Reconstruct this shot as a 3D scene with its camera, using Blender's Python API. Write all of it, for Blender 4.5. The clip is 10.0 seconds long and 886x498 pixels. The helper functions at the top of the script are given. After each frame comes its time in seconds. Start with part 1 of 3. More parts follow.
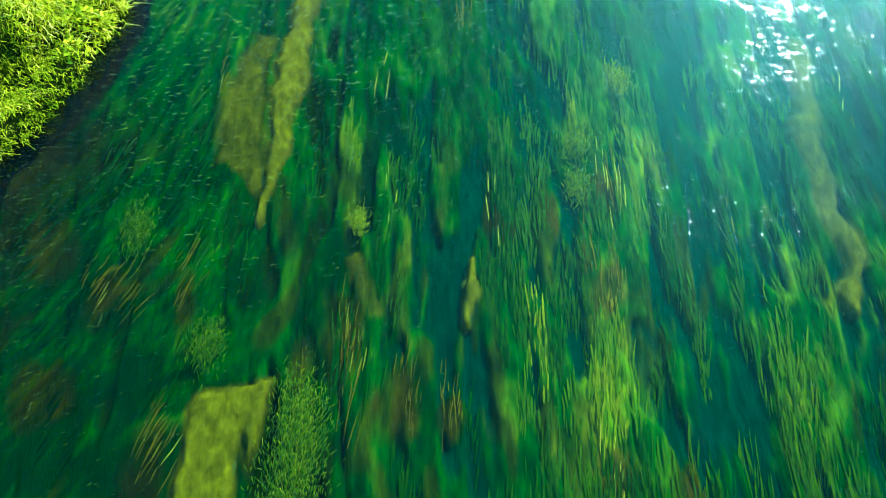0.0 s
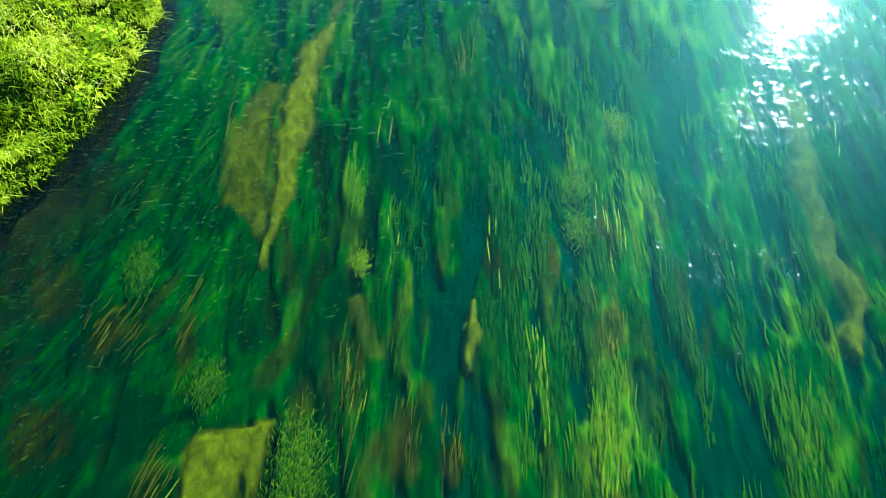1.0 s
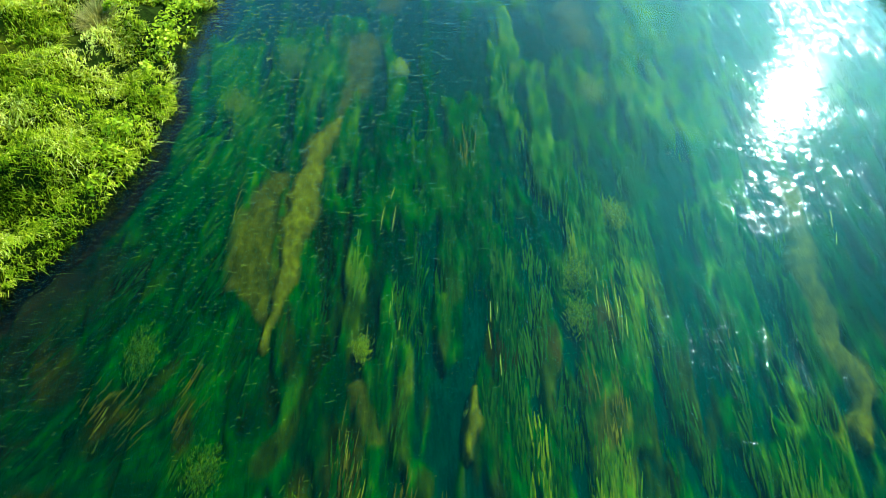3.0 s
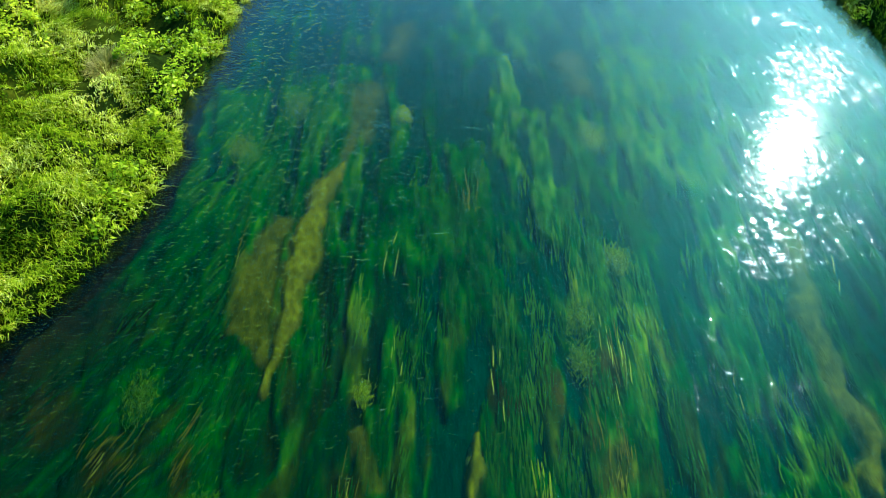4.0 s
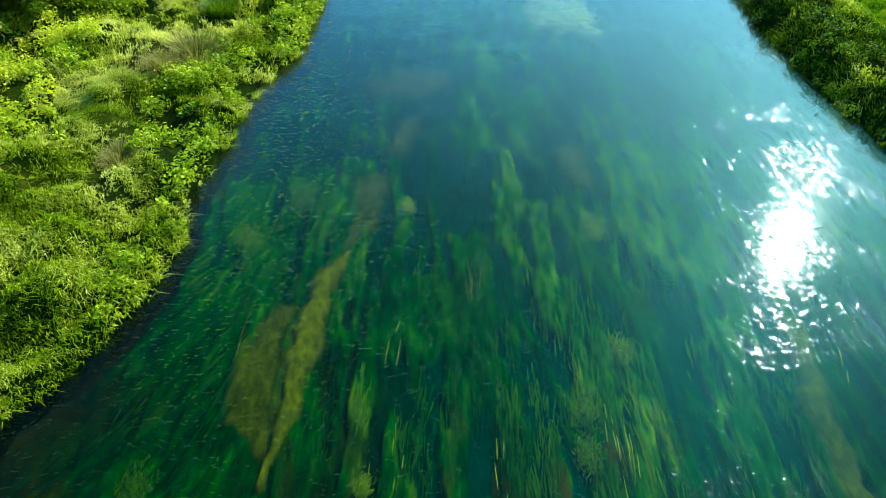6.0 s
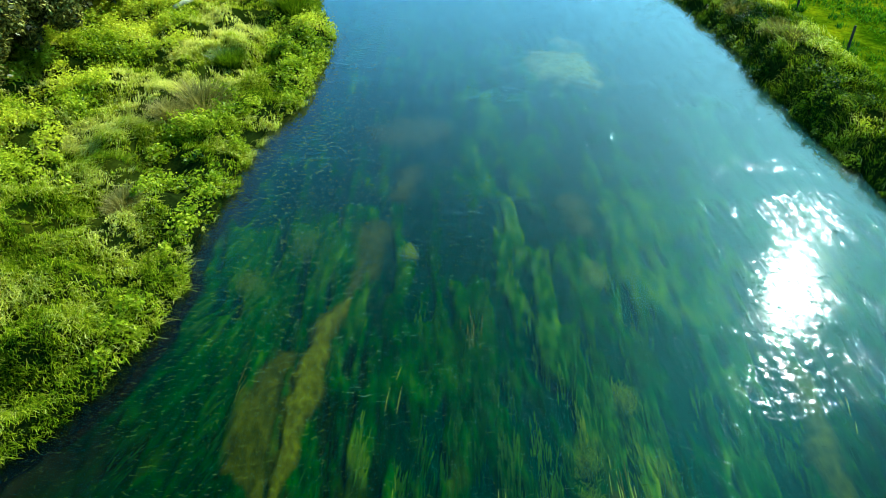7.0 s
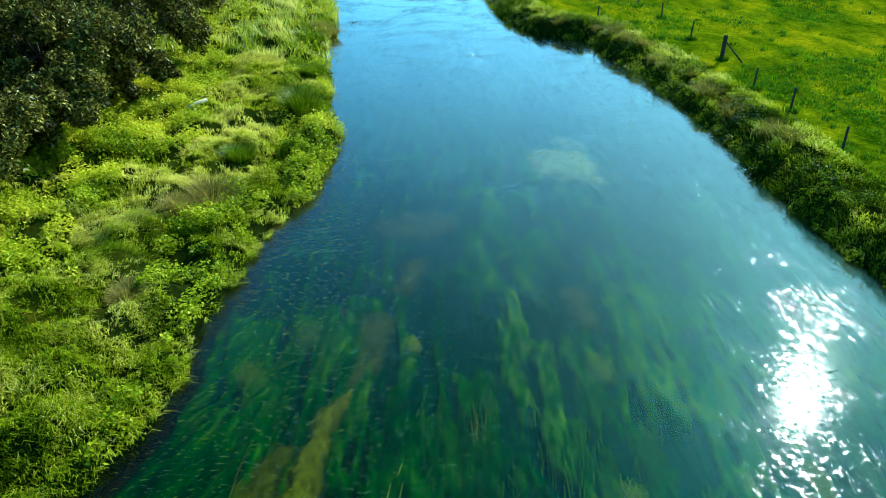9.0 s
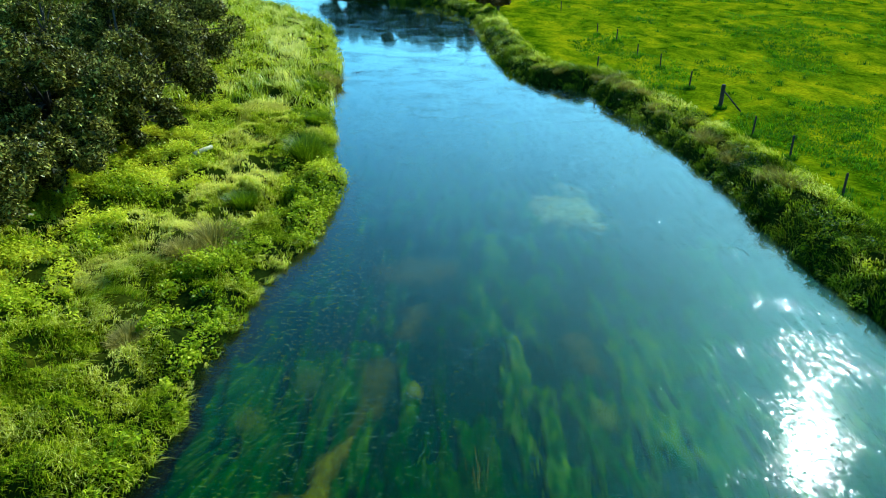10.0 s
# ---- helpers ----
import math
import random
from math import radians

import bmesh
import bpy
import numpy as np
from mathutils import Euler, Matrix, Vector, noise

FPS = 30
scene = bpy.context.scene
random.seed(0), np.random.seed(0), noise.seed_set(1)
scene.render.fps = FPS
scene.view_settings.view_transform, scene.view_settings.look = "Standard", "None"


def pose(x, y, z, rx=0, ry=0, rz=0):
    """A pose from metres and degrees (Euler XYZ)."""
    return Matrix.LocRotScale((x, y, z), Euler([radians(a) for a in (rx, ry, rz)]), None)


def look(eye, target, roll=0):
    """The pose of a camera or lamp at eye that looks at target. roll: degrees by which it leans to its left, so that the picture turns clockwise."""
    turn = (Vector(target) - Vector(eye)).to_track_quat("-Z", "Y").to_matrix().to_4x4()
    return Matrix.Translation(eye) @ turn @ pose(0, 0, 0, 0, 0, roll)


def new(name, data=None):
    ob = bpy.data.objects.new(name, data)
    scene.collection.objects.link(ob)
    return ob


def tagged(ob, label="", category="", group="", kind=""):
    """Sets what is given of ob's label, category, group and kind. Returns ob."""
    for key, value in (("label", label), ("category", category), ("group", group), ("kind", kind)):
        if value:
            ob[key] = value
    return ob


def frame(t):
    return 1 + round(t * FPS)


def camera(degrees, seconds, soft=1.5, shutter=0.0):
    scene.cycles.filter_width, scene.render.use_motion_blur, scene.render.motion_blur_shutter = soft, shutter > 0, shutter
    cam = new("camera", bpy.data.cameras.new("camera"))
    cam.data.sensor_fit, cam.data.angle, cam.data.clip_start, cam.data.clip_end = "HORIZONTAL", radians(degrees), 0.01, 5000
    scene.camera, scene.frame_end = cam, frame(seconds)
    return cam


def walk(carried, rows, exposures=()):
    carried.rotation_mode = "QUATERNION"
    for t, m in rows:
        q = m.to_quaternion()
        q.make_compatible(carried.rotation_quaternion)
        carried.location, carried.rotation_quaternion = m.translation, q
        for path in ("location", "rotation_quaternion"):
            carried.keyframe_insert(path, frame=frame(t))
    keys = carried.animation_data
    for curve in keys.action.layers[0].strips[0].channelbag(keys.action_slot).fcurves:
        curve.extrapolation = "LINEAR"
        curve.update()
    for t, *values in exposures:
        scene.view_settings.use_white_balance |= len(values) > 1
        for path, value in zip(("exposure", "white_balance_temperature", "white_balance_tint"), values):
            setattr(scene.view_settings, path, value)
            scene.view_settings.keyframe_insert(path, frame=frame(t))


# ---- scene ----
cam = camera(63.1, 10.0, soft=1.05)
ROWS = [
    (0, (-0.126, 0.183, 12.28), (-0.092, 1.105, 10.506), -0.3),
    (0.5, (-0.116, 0.11, 12.299), (-0.084, 1.092, 10.557), -0.4),
    (1, (-0.093, 0.047, 12.303), (-0.063, 1.084, 10.593), -0.5),
    (1.5, (-0.063, -0.003, 12.279), (-0.035, 1.089, 10.604), -0.6),
    (2, (-0.022, -0.07, 12.282), (0.001, 1.079, 10.644), -0.7),
    (2.5, (-0.017, -0.13, 12.293), (0.006, 1.07, 10.693), -0.8),
    (4, (-0.081, -0.212, 12.234), (-0.054, 1.139, 10.76), -0.4),
    (4.5, (-0.121, -0.245, 12.251), (-0.09, 1.151, 10.82), -0.3),
    (5, (-0.122, -0.243, 12.24), (-0.091, 1.196, 10.851), -0.2),
    (5.5, (-0.114, -0.281, 12.223), (-0.085, 1.203, 10.882), -0.3),
    (7, (-0.066, -0.289, 12.124), (-0.047, 1.322, 10.94), -0.2),
    (7.5, (-0.064, -0.287, 12.105), (-0.046, 1.365, 10.976), -0.2),
    (8, (-0.074, -0.298, 12.076), (-0.058, 1.391, 11.005), -0.2),
    (8.5, (-0.068, -0.316, 12.022), (-0.055, 1.406, 11.006), -0.2),
    (9, (-0.048, -0.364, 11.981), (-0.039, 1.392, 11.024), -0.1),
    (9.5, (-0.045, -0.39, 11.95), (-0.039, 1.397, 11.051), -0.1),
    (10, (-0.036, -0.402, 11.932), (-0.033, 1.413, 11.091), -0.1),
]
walk(cam, [(t, look(eye, target, roll)) for t, eye, target, roll in ROWS],
     exposures=[(0.0, 1.95, 5500, -11), (2.5, 1.55, 5500, -11), (5.5, 0.88, 5500, -11), (7.5, 0.66, 5500, -11), (10.0, 0.46, 5500, -11)])

# ---- light ----
SUN_AZ, SUN_EL = 32.8, 35.7  # degrees, clockwise from +y, and above the horizon
world = bpy.data.worlds.new("sky")
scene.world = world
world.use_nodes = True
wn = world.node_tree
sky = wn.nodes.new("ShaderNodeTexSky")
sky.sky_type = "NISHITA"
sky.sun_disc = False
sky.air_density, sky.dust_density, sky.ozone_density = 0.8, 1.0, 2.8
sky.sun_elevation, sky.sun_rotation = radians(SUN_EL), radians(SUN_AZ)
haze = wn.nodes.new("ShaderNodeMix")
haze.data_type, haze.blend_type = "RGBA", "MULTIPLY"
haze.inputs[0].default_value, haze.inputs[7].default_value = 1.0, (0.52, 0.98, 1.05, 1)
cloud_at = wn.nodes.new("ShaderNodeTexCoord")
cloud = wn.nodes.new("ShaderNodeTexNoise")
cloud.inputs["Scale"].default_value, cloud.inputs["Detail"].default_value, cloud.inputs["Distortion"].default_value = 4.5, 5.0, 0.5
wn.links.new(cloud_at.outputs["Generated"], cloud.inputs["Vector"])
veil = wn.nodes.new("ShaderNodeMapRange")
veil.inputs["From Min"].default_value, veil.inputs["From Max"].default_value, veil.inputs["To Max"].default_value = 0.50, 0.80, 0.45
wn.links.new(cloud.outputs[0], veil.inputs[0])
cirrus = wn.nodes.new("ShaderNodeMix")
cirrus.data_type = "RGBA"
cirrus.inputs[7].default_value = (6.4, 7.6, 8.6, 1)
wn.links.new(veil.outputs[0], cirrus.inputs[0])
wn.links.new(sky.outputs[0], cirrus.inputs[6])
wn.links.new(cirrus.outputs[2], haze.inputs[6])
wn.links.new(haze.outputs[2], wn.nodes["Background"].inputs[0])
wn.nodes["Background"].inputs[1].default_value = 0.145
sun = new("sun", bpy.data.lights.new("sun", "SUN"))
sun.data.energy, sun.data.angle, sun.data.color = 5.0, radians(0.55), (1.0, 0.95, 0.86)
az, el = radians(SUN_AZ), radians(SUN_EL)
to_sun = Vector((math.sin(az) * math.cos(el), math.cos(az) * math.cos(el), math.sin(el)))
sun.matrix_world = look(to_sun * 300, (0, 0, 0))

rng = np.random.default_rng(7)

# ---- materials ----


def material(name):
    m = bpy.data.materials.new(name)
    m.use_nodes = True
    m.node_tree.nodes.clear()
    return m, m.node_tree.nodes, m.node_tree.links


def node(nodes, kind, **values):
    n = nodes.new(kind)
    for k, v in values.items():
        n.inputs[k].default_value = v
    return n


def ramp(nodes, stops):
    r = nodes.new("ShaderNodeValToRGB")
    while len(r.color_ramp.elements) < len(stops):
        r.color_ramp.elements.new(0.5)
    for e, (at, c) in zip(r.color_ramp.elements, stops):
        e.position, e.color = at, (*c, 1)
    return r


def mixed(nodes, links, fac, a, b, blend="MIX"):
    m = nodes.new("ShaderNodeMix")
    m.data_type, m.blend_type = "RGBA", blend
    for socket, value in ((m.inputs[0], fac), (m.inputs[6], a), (m.inputs[7], b)):
        if isinstance(value, (int, float)):
            socket.default_value = value
        elif isinstance(value, tuple):
            socket.default_value = (*value, 1)
        else:
            links.new(value, socket)
    return m.outputs[2]


def leafy(name, stops, through_light=0.45, gloss=0.01, rough=0.5):
    """Thin foliage: colour by the attribute 'tint', light comes through the blade."""
    m, nodes, links = material(name)
    tint = nodes.new("ShaderNodeAttribute")
    tint.attribute_name = "tint"
    col = ramp(nodes, stops)
    links.new(tint.outputs["Fac"], col.inputs[0])
    geo = nodes.new("ShaderNodeNewGeometry")
    fine = node(nodes, "ShaderNodeTexNoise", Scale=9.0, Detail=3.0)
    links.new(geo.outputs["Position"], fine.inputs["Vector"])
    val = node(nodes, "ShaderNodeMapRange", **{"To Min": 0.6, "To Max": 1.4})
    links.new(fine.outputs[0], val.inputs[0])
    hsv = nodes.new("ShaderNodeHueSaturation")
    links.new(val.outputs[0], hsv.inputs["Value"])
    links.new(col.outputs[0], hsv.inputs["Color"])
    diff = nodes.new("ShaderNodeBsdfDiffuse")
    trans = nodes.new("ShaderNodeBsdfTranslucent")
    glo = node(nodes, "ShaderNodeBsdfGlossy", Roughness=rough)
    links.new(hsv.outputs[0], diff.inputs[0])
    links.new(hsv.outputs[0], trans.inputs[0])
    m1 = node(nodes, "ShaderNodeMixShader", Fac=through_light)
    links.new(diff.outputs[0], m1.inputs[1])
    links.new(trans.outputs[0], m1.inputs[2])
    m2 = node(nodes, "ShaderNodeMixShader", Fac=gloss)
    links.new(m1.outputs[0], m2.inputs[1])
    links.new(glo.outputs[0], m2.inputs[2])
    out = nodes.new("ShaderNodeOutputMaterial")
    links.new(m2.outputs[0], out.inputs[0])
    return m


def solid(name, dark, light, scale=6.0, rough=0.85, bump=0.4, stretch=(1, 1, 1)):
    m, nodes, links = material(name)
    tex = nodes.new("ShaderNodeTexCoord")
    mp = node(nodes, "ShaderNodeMapping", Scale=stretch)
    links.new(tex.outputs["Object"], mp.inputs[0])
    n1 = node(nodes, "ShaderNodeTexNoise", Scale=scale, Detail=6.0, Roughness=0.7)
    links.new(mp.outputs[0], n1.inputs[0])
    col = ramp(nodes, [(0.3, dark), (0.7, light)])
    links.new(n1.outputs[0], col.inputs[0])
    bs = node(nodes, "ShaderNodeBsdfPrincipled", Roughness=rough)
    bs.inputs["Specular IOR Level"].default_value = 0.3
    links.new(col.outputs[0], bs.inputs["Base Color"])
    bp = node(nodes, "ShaderNodeBump", Strength=bump, Distance=0.03)
    links.new(n1.outputs[0], bp.inputs["Height"])
    links.new(bp.outputs[0], bs.inputs["Normal"])
    out = nodes.new("ShaderNodeOutputMaterial")
    links.new(bs.outputs[0], out.inputs[0])
    return m


def ground_material():
    """Soil and short turf on land, dark silt and pale sand under the water."""
    m, nodes, links = material("earth")
    geo = nodes.new("ShaderNodeNewGeometry")
    pos = geo.outputs["Position"]

    def noise_at(scale, detail=4.0):
        n = node(nodes, "ShaderNodeTexNoise", Scale=scale, Detail=detail, Roughness=0.65)
        links.new(pos, n.inputs["Vector"])
        return n.outputs[0]

    def masked(name):
        a = nodes.new("ShaderNodeAttribute")
        a.attribute_name = name
        return a.outputs["Fac"]

    silt = ramp(nodes, [(0.3, (0.001, 0.014, 0.035)), (0.5, (0.002, 0.030, 0.036)), (0.75, (0.008, 0.06, 0.010))])
    links.new(noise_at(1.6, 6.0), silt.inputs[0])
    sand = ramp(nodes, [(0.3, (0.046, 0.046, 0.0004)), (0.55, (0.095, 0.084, 0.0006)), (0.8, (0.18, 0.14, 0.002))])
    links.new(noise_at(7.0, 8.0), sand.inputs[0])
    # Mud darkened to carry the shade under the bank edge.
    shaded_mud = ramp(nodes, [(0.35, (0.002, 0.002, 0.001)), (0.75, (0.014, 0.012, 0.003))])
    links.new(noise_at(2.6, 6.0), shaded_mud.inputs[0])
    bed = mixed(nodes, links, masked("sand"), silt.outputs[0], sand.outputs[0])
    pale_patch = ramp(nodes, [(0.3, (0.30, 0.26, 0.16)), (0.7, (0.62, 0.56, 0.40))])
    links.new(noise_at(5.0, 8.0), pale_patch.inputs[0])
    bed = mixed(nodes, links, masked("pale_patch"), bed, pale_patch.outputs[0])
    bed = mixed(nodes, links, masked("shaded_mud"), bed, shaded_mud.outputs[0])
    turf = ramp(nodes, [(0.34, (0.055, 0.115, 0.001)), (0.5, (0.24, 0.29, 0.002)), (0.64, (0.50, 0.44, 0.002))])
    field = node(nodes, "ShaderNodeMapping", Scale=(0.42, 0.22, 0.42))
    links.new(pos, field.inputs[0])
    swath = node(nodes, "ShaderNodeTexNoise", Scale=1.0, Detail=8.0, Roughness=0.62, Distortion=0.4)
    links.new(field.outputs[0], swath.inputs["Vector"])
    links.new(swath.outputs[0], turf.inputs[0])
    blades = ramp(nodes, [(0.3, (0.35, 0.4, 0.3)), (0.7, (1.3, 1.25, 1.1))])
    links.new(noise_at(4.5, 8.0), blades.inputs[0])
    grass = mixed(nodes, links, 1.0, turf.outputs[0], blades.outputs[0], "MULTIPLY")
    # Dark soil, taken near black to stand in for shade between plants.
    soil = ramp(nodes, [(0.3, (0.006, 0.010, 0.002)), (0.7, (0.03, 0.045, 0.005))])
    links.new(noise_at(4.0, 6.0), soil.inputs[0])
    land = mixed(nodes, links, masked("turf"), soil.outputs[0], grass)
    col = mixed(nodes, links, masked("land"), bed, land)
    bs = node(nodes, "ShaderNodeBsdfDiffuse", Roughness=0.6)
    links.new(col, bs.inputs["Color"])
    bp = node(nodes, "ShaderNodeBump", Strength=0.7, Distance=0.08)
    links.new(noise_at(9.0, 6.0), bp.inputs["Height"])
    links.new(bp.outputs[0], bs.inputs["Normal"])
    out = nodes.new("ShaderNodeOutputMaterial")
    links.new(bs.outputs[0], out.inputs[0])
    return m


def water_material():
    """Clear water: long ripples, small crests in wind-ruffled patches, a few steep glints."""
    m, nodes, links = material("clear_river_water")
    geo = nodes.new("ShaderNodeNewGeometry")

    def field(stretch, scale, detail, warp=0.6):
        mp = node(nodes, "ShaderNodeMapping", Scale=stretch)
        links.new(geo.outputs["Position"], mp.inputs[0])
        n = node(nodes, "ShaderNodeTexNoise", Scale=scale, Detail=detail, Roughness=0.5, Distortion=warp)
        links.new(mp.outputs[0], n.inputs["Vector"])
        return n.outputs[0]

    def between(value, lo, hi):
        r = node(nodes, "ShaderNodeMapRange", **{"From Min": lo, "From Max": hi})
        links.new(value, r.inputs[0])
        return r.outputs[0]

    def times(p, q):
        t = nodes.new("ShaderNodeMath")
        t.operation = "MULTIPLY"
        links.new(p, t.inputs[0])
        links.new(q, t.inputs[1])
        return t.outputs[0]

    ruffled = between(field((0.5, 0.8, 1.0), 0.55, 2.0), 0.46, 0.62)
    crest = times(between(field((0.75, 1.5, 1.0), 3.4, 3.0, 1.0), 0.50, 0.80), ruffled)
    glint = between(field((0.8, 1.3, 1.0), 8.0, 2.0, 0.8), 0.61, 0.73)
    last = None
    for value, dist in ((field((0.9, 0.9, 1.0), 0.8, 2.0), 0.0032), (field((0.8, 1.1, 1.0), 2.3, 2.0), 0.0018), (crest, 0.008), (glint, 0.012)):
        b = node(nodes, "ShaderNodeBump", Strength=1.0, Distance=dist)
        links.new(value, b.inputs["Height"])
        if last:
            links.new(last.outputs[0], b.inputs["Normal"])
        last = b
    facing = node(nodes, "ShaderNodeLayerWeight", Blend=0.5)
    links.new(last.outputs[0], facing.inputs["Normal"])
    power = nodes.new("ShaderNodeMath")
    power.operation = "POWER"
    power.inputs[1].default_value = 4.6
    links.new(facing.outputs["Facing"], power.inputs[0])
    fres = nodes.new("ShaderNodeMath")
    fres.operation = "MULTIPLY_ADD"
    fres.inputs[1].default_value, fres.inputs[2].default_value = 2.2, 0.0015
    links.new(power.outputs[0], fres.inputs[0])
    tr = node(nodes, "ShaderNodeBsdfTransparent", Color=(0.80, 0.96, 0.50, 1))
    glo = node(nodes, "ShaderNodeBsdfGlossy", Roughness=0.05)
    links.new(last.outputs[0], glo.inputs["Normal"])
    # Wide cyan-tinted lobe added to imitate lens glare round the sun's reflection.
    fine = node(nodes, "ShaderNodeBsdfGlossy", Roughness=0.43, Color=(0.22, 0.88, 0.92, 1))
    body = node(nodes, "ShaderNodeBsdfDiffuse", Color=(0.002, 0.16, 0.15, 1))
    murk = node(nodes, "ShaderNodeMixShader", Fac=0.002)
    links.new(tr.outputs[0], murk.inputs[1])
    links.new(body.outputs[0], murk.inputs[2])
    clear = node(nodes, "ShaderNodeMixShader", Fac=0.005)
    links.new(murk.outputs[0], clear.inputs[1])
    links.new(fine.outputs[0], clear.inputs[2])
    mx = nodes.new("ShaderNodeMixShader")
    links.new(fres.outputs[0], mx.inputs[0])
    links.new(clear.outputs[0], mx.inputs[1])
    links.new(glo.outputs[0], mx.inputs[2])
    out = nodes.new("ShaderNodeOutputMaterial")
    links.new(mx.outputs[0], out.inputs[0])
    return m


def mat_material():
    """Felted weed on the bed: soft streaks along the current, dark silt in the lanes, bare sand, brown dying weed, bank
    mud with overhang shade in its colour.
    """
    m, nodes, links = material("weed_mat")

    def attribute(name):
        a = nodes.new("ShaderNodeAttribute")
        a.attribute_name = name
        return a.outputs["Fac"]

    geo = nodes.new("ShaderNodeNewGeometry")

    def grain(stretch, warp=0.8):
        mp = node(nodes, "ShaderNodeMapping", Scale=stretch)
        links.new(geo.outputs["Position"], mp.inputs[0])
        n = node(nodes, "ShaderNodeTexNoise", Scale=1.0, Detail=5.0, Roughness=0.6, Distortion=warp)
        links.new(mp.outputs[0], n.inputs["Vector"])
        return n.outputs[0]

    green = ramp(nodes, [(0.0, (0.001, 0.010, 0.003)), (0.2, (0.0025, 0.022, 0.0008)), (0.40, (0.008, 0.040, 0.0003)), (0.66, (0.050, 0.092, 0.0003)), (1.0, (0.19, 0.18, 0.002))])
    brown = ramp(nodes, [(0.0, (0.006, 0.006, 0.0006)), (0.45, (0.034, 0.022, 0.0010)), (1.0, (0.17, 0.11, 0.005))])
    links.new(attribute("tint"), green.inputs[0])
    links.new(attribute("tint"), brown.inputs[0])
    base = mixed(nodes, links, attribute("brown"), green.outputs[0], brown.outputs[0])
    silt = mixed(nodes, links, attribute("warm"), (0.0006, 0.014, 0.020), (0.003, 0.008, 0.0005))
    base = mixed(nodes, links, attribute("deep"), base, silt)
    strand = grain((14.0, 2.4, 4.0))
    val = ramp(nodes, [(0.3, (0.6, 0.6, 0.6)), (0.7, (1.35, 1.35, 1.35))])
    links.new(strand, val.inputs[0])
    base = mixed(nodes, links, 1.0, base, val.outputs[0], "MULTIPLY")
    sand = ramp(nodes, [(0.3, (0.034, 0.030, 0.0003)), (0.5, (0.078, 0.066, 0.0005)), (0.72, (0.15, 0.118, 0.002))])
    links.new(grain((5.0, 3.0, 5.0), 0.4), sand.inputs[0])
    base = mixed(nodes, links, attribute("sand"), base, sand.outputs[0])
    pale_patch = ramp(nodes, [(0.3, (0.14, 0.12, 0.07)), (0.7, (0.42, 0.37, 0.25))])
    links.new(grain((4.0, 3.0, 4.0), 0.6), pale_patch.inputs[0])
    base = mixed(nodes, links, attribute("pale_patch"), base, pale_patch.outputs[0])
    # Bank mud near black: the shade under the overhang is in its colour.
    shaded_mud = ramp(nodes, [(0.35, (0.0008, 0.0008, 0.0003)), (0.7, (0.010, 0.007, 0.0008))])
    links.new(grain((2.4, 2.0, 2.0), 0.6), shaded_mud.inputs[0])
    base = mixed(nodes, links, attribute("shaded_mud"), base, shaded_mud.outputs[0])
    bs = nodes.new("ShaderNodeBsdfDiffuse")
    links.new(base, bs.inputs["Color"])
    bp = node(nodes, "ShaderNodeBump", Strength=0.35, Distance=0.05)
    links.new(strand, bp.inputs["Height"])
    links.new(bp.outputs[0], bs.inputs["Normal"])
    out = nodes.new("ShaderNodeOutputMaterial")
    links.new(bs.outputs[0], out.inputs[0])
    return m


MAT = mat_material()
EARTH = ground_material()
WATER = water_material()
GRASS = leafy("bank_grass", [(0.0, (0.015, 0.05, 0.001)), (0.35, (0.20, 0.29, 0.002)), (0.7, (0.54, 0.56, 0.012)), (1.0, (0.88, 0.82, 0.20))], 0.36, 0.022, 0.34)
HERB = leafy("bank_herb_leaf", [(0.0, (0.012, 0.05, 0.001)), (0.5, (0.31, 0.39, 0.002)), (1.0, (0.72, 0.70, 0.03))], 0.38, 0.010, 0.40)
MEADOW = leafy("meadow_grass", [(0.0, (0.03, 0.10, 0.001)), (0.5, (0.18, 0.32, 0.002)), (1.0, (0.38, 0.46, 0.004))])
STRAW = leafy("dry_grass", [(0.0, (0.08, 0.10, 0.006)), (0.5, (0.32, 0.27, 0.04)), (1.0, (0.66, 0.54, 0.17))])
WEED = leafy("water_crowfoot", [(0.0, (0.001, 0.010, 0.003)), (0.3, (0.008, 0.036, 0.0003)), (0.65, (0.052, 0.095, 0.0003)), (1.0, (0.21, 0.20, 0.002))], 0.3, 0.0)
BROWNWEED = leafy("brown_pondweed", [(0.0, (0.03, 0.025, 0.003)), (0.5, (0.13, 0.085, 0.006)), (1.0, (0.55, 0.43, 0.08))], 0.3, 0.0)
SALLOW = leafy("sallow_leaf", [(0.0, (0.014, 0.018, 0.002)), (0.5, (0.085, 0.080, 0.005)), (1.0, (0.56, 0.50, 0.09))], 0.12, 0.02, 0.40)
FARLEAF = leafy("far_tree_leaf", [(0.0, (0.010, 0.030, 0.008)), (0.5, (0.03, 0.08, 0.012)), (1.0, (0.08, 0.14, 0.02))], 0.3, 0.02)
RUSSET = leafy("russet_leaf", [(0.0, (0.04, 0.025, 0.008)), (0.5, (0.11, 0.07, 0.016)), (1.0, (0.20, 0.15, 0.03))], 0.3, 0.02)
BARK = solid("bark", (0.03, 0.025, 0.018), (0.12, 0.10, 0.075), 8.0, 0.9, 0.8, (1, 1, 0.25))
POSTWOOD = solid("weathered_post_wood", (0.014, 0.013, 0.010), (0.06, 0.052, 0.038), 14.0, 0.9, 0.5, (1, 1, 0.15))
PALEWOOD = solid("bleached_timber", (0.36, 0.31, 0.16), (0.62, 0.55, 0.34), 9.0, 0.8, 0.4, (1, 1, 0.2))

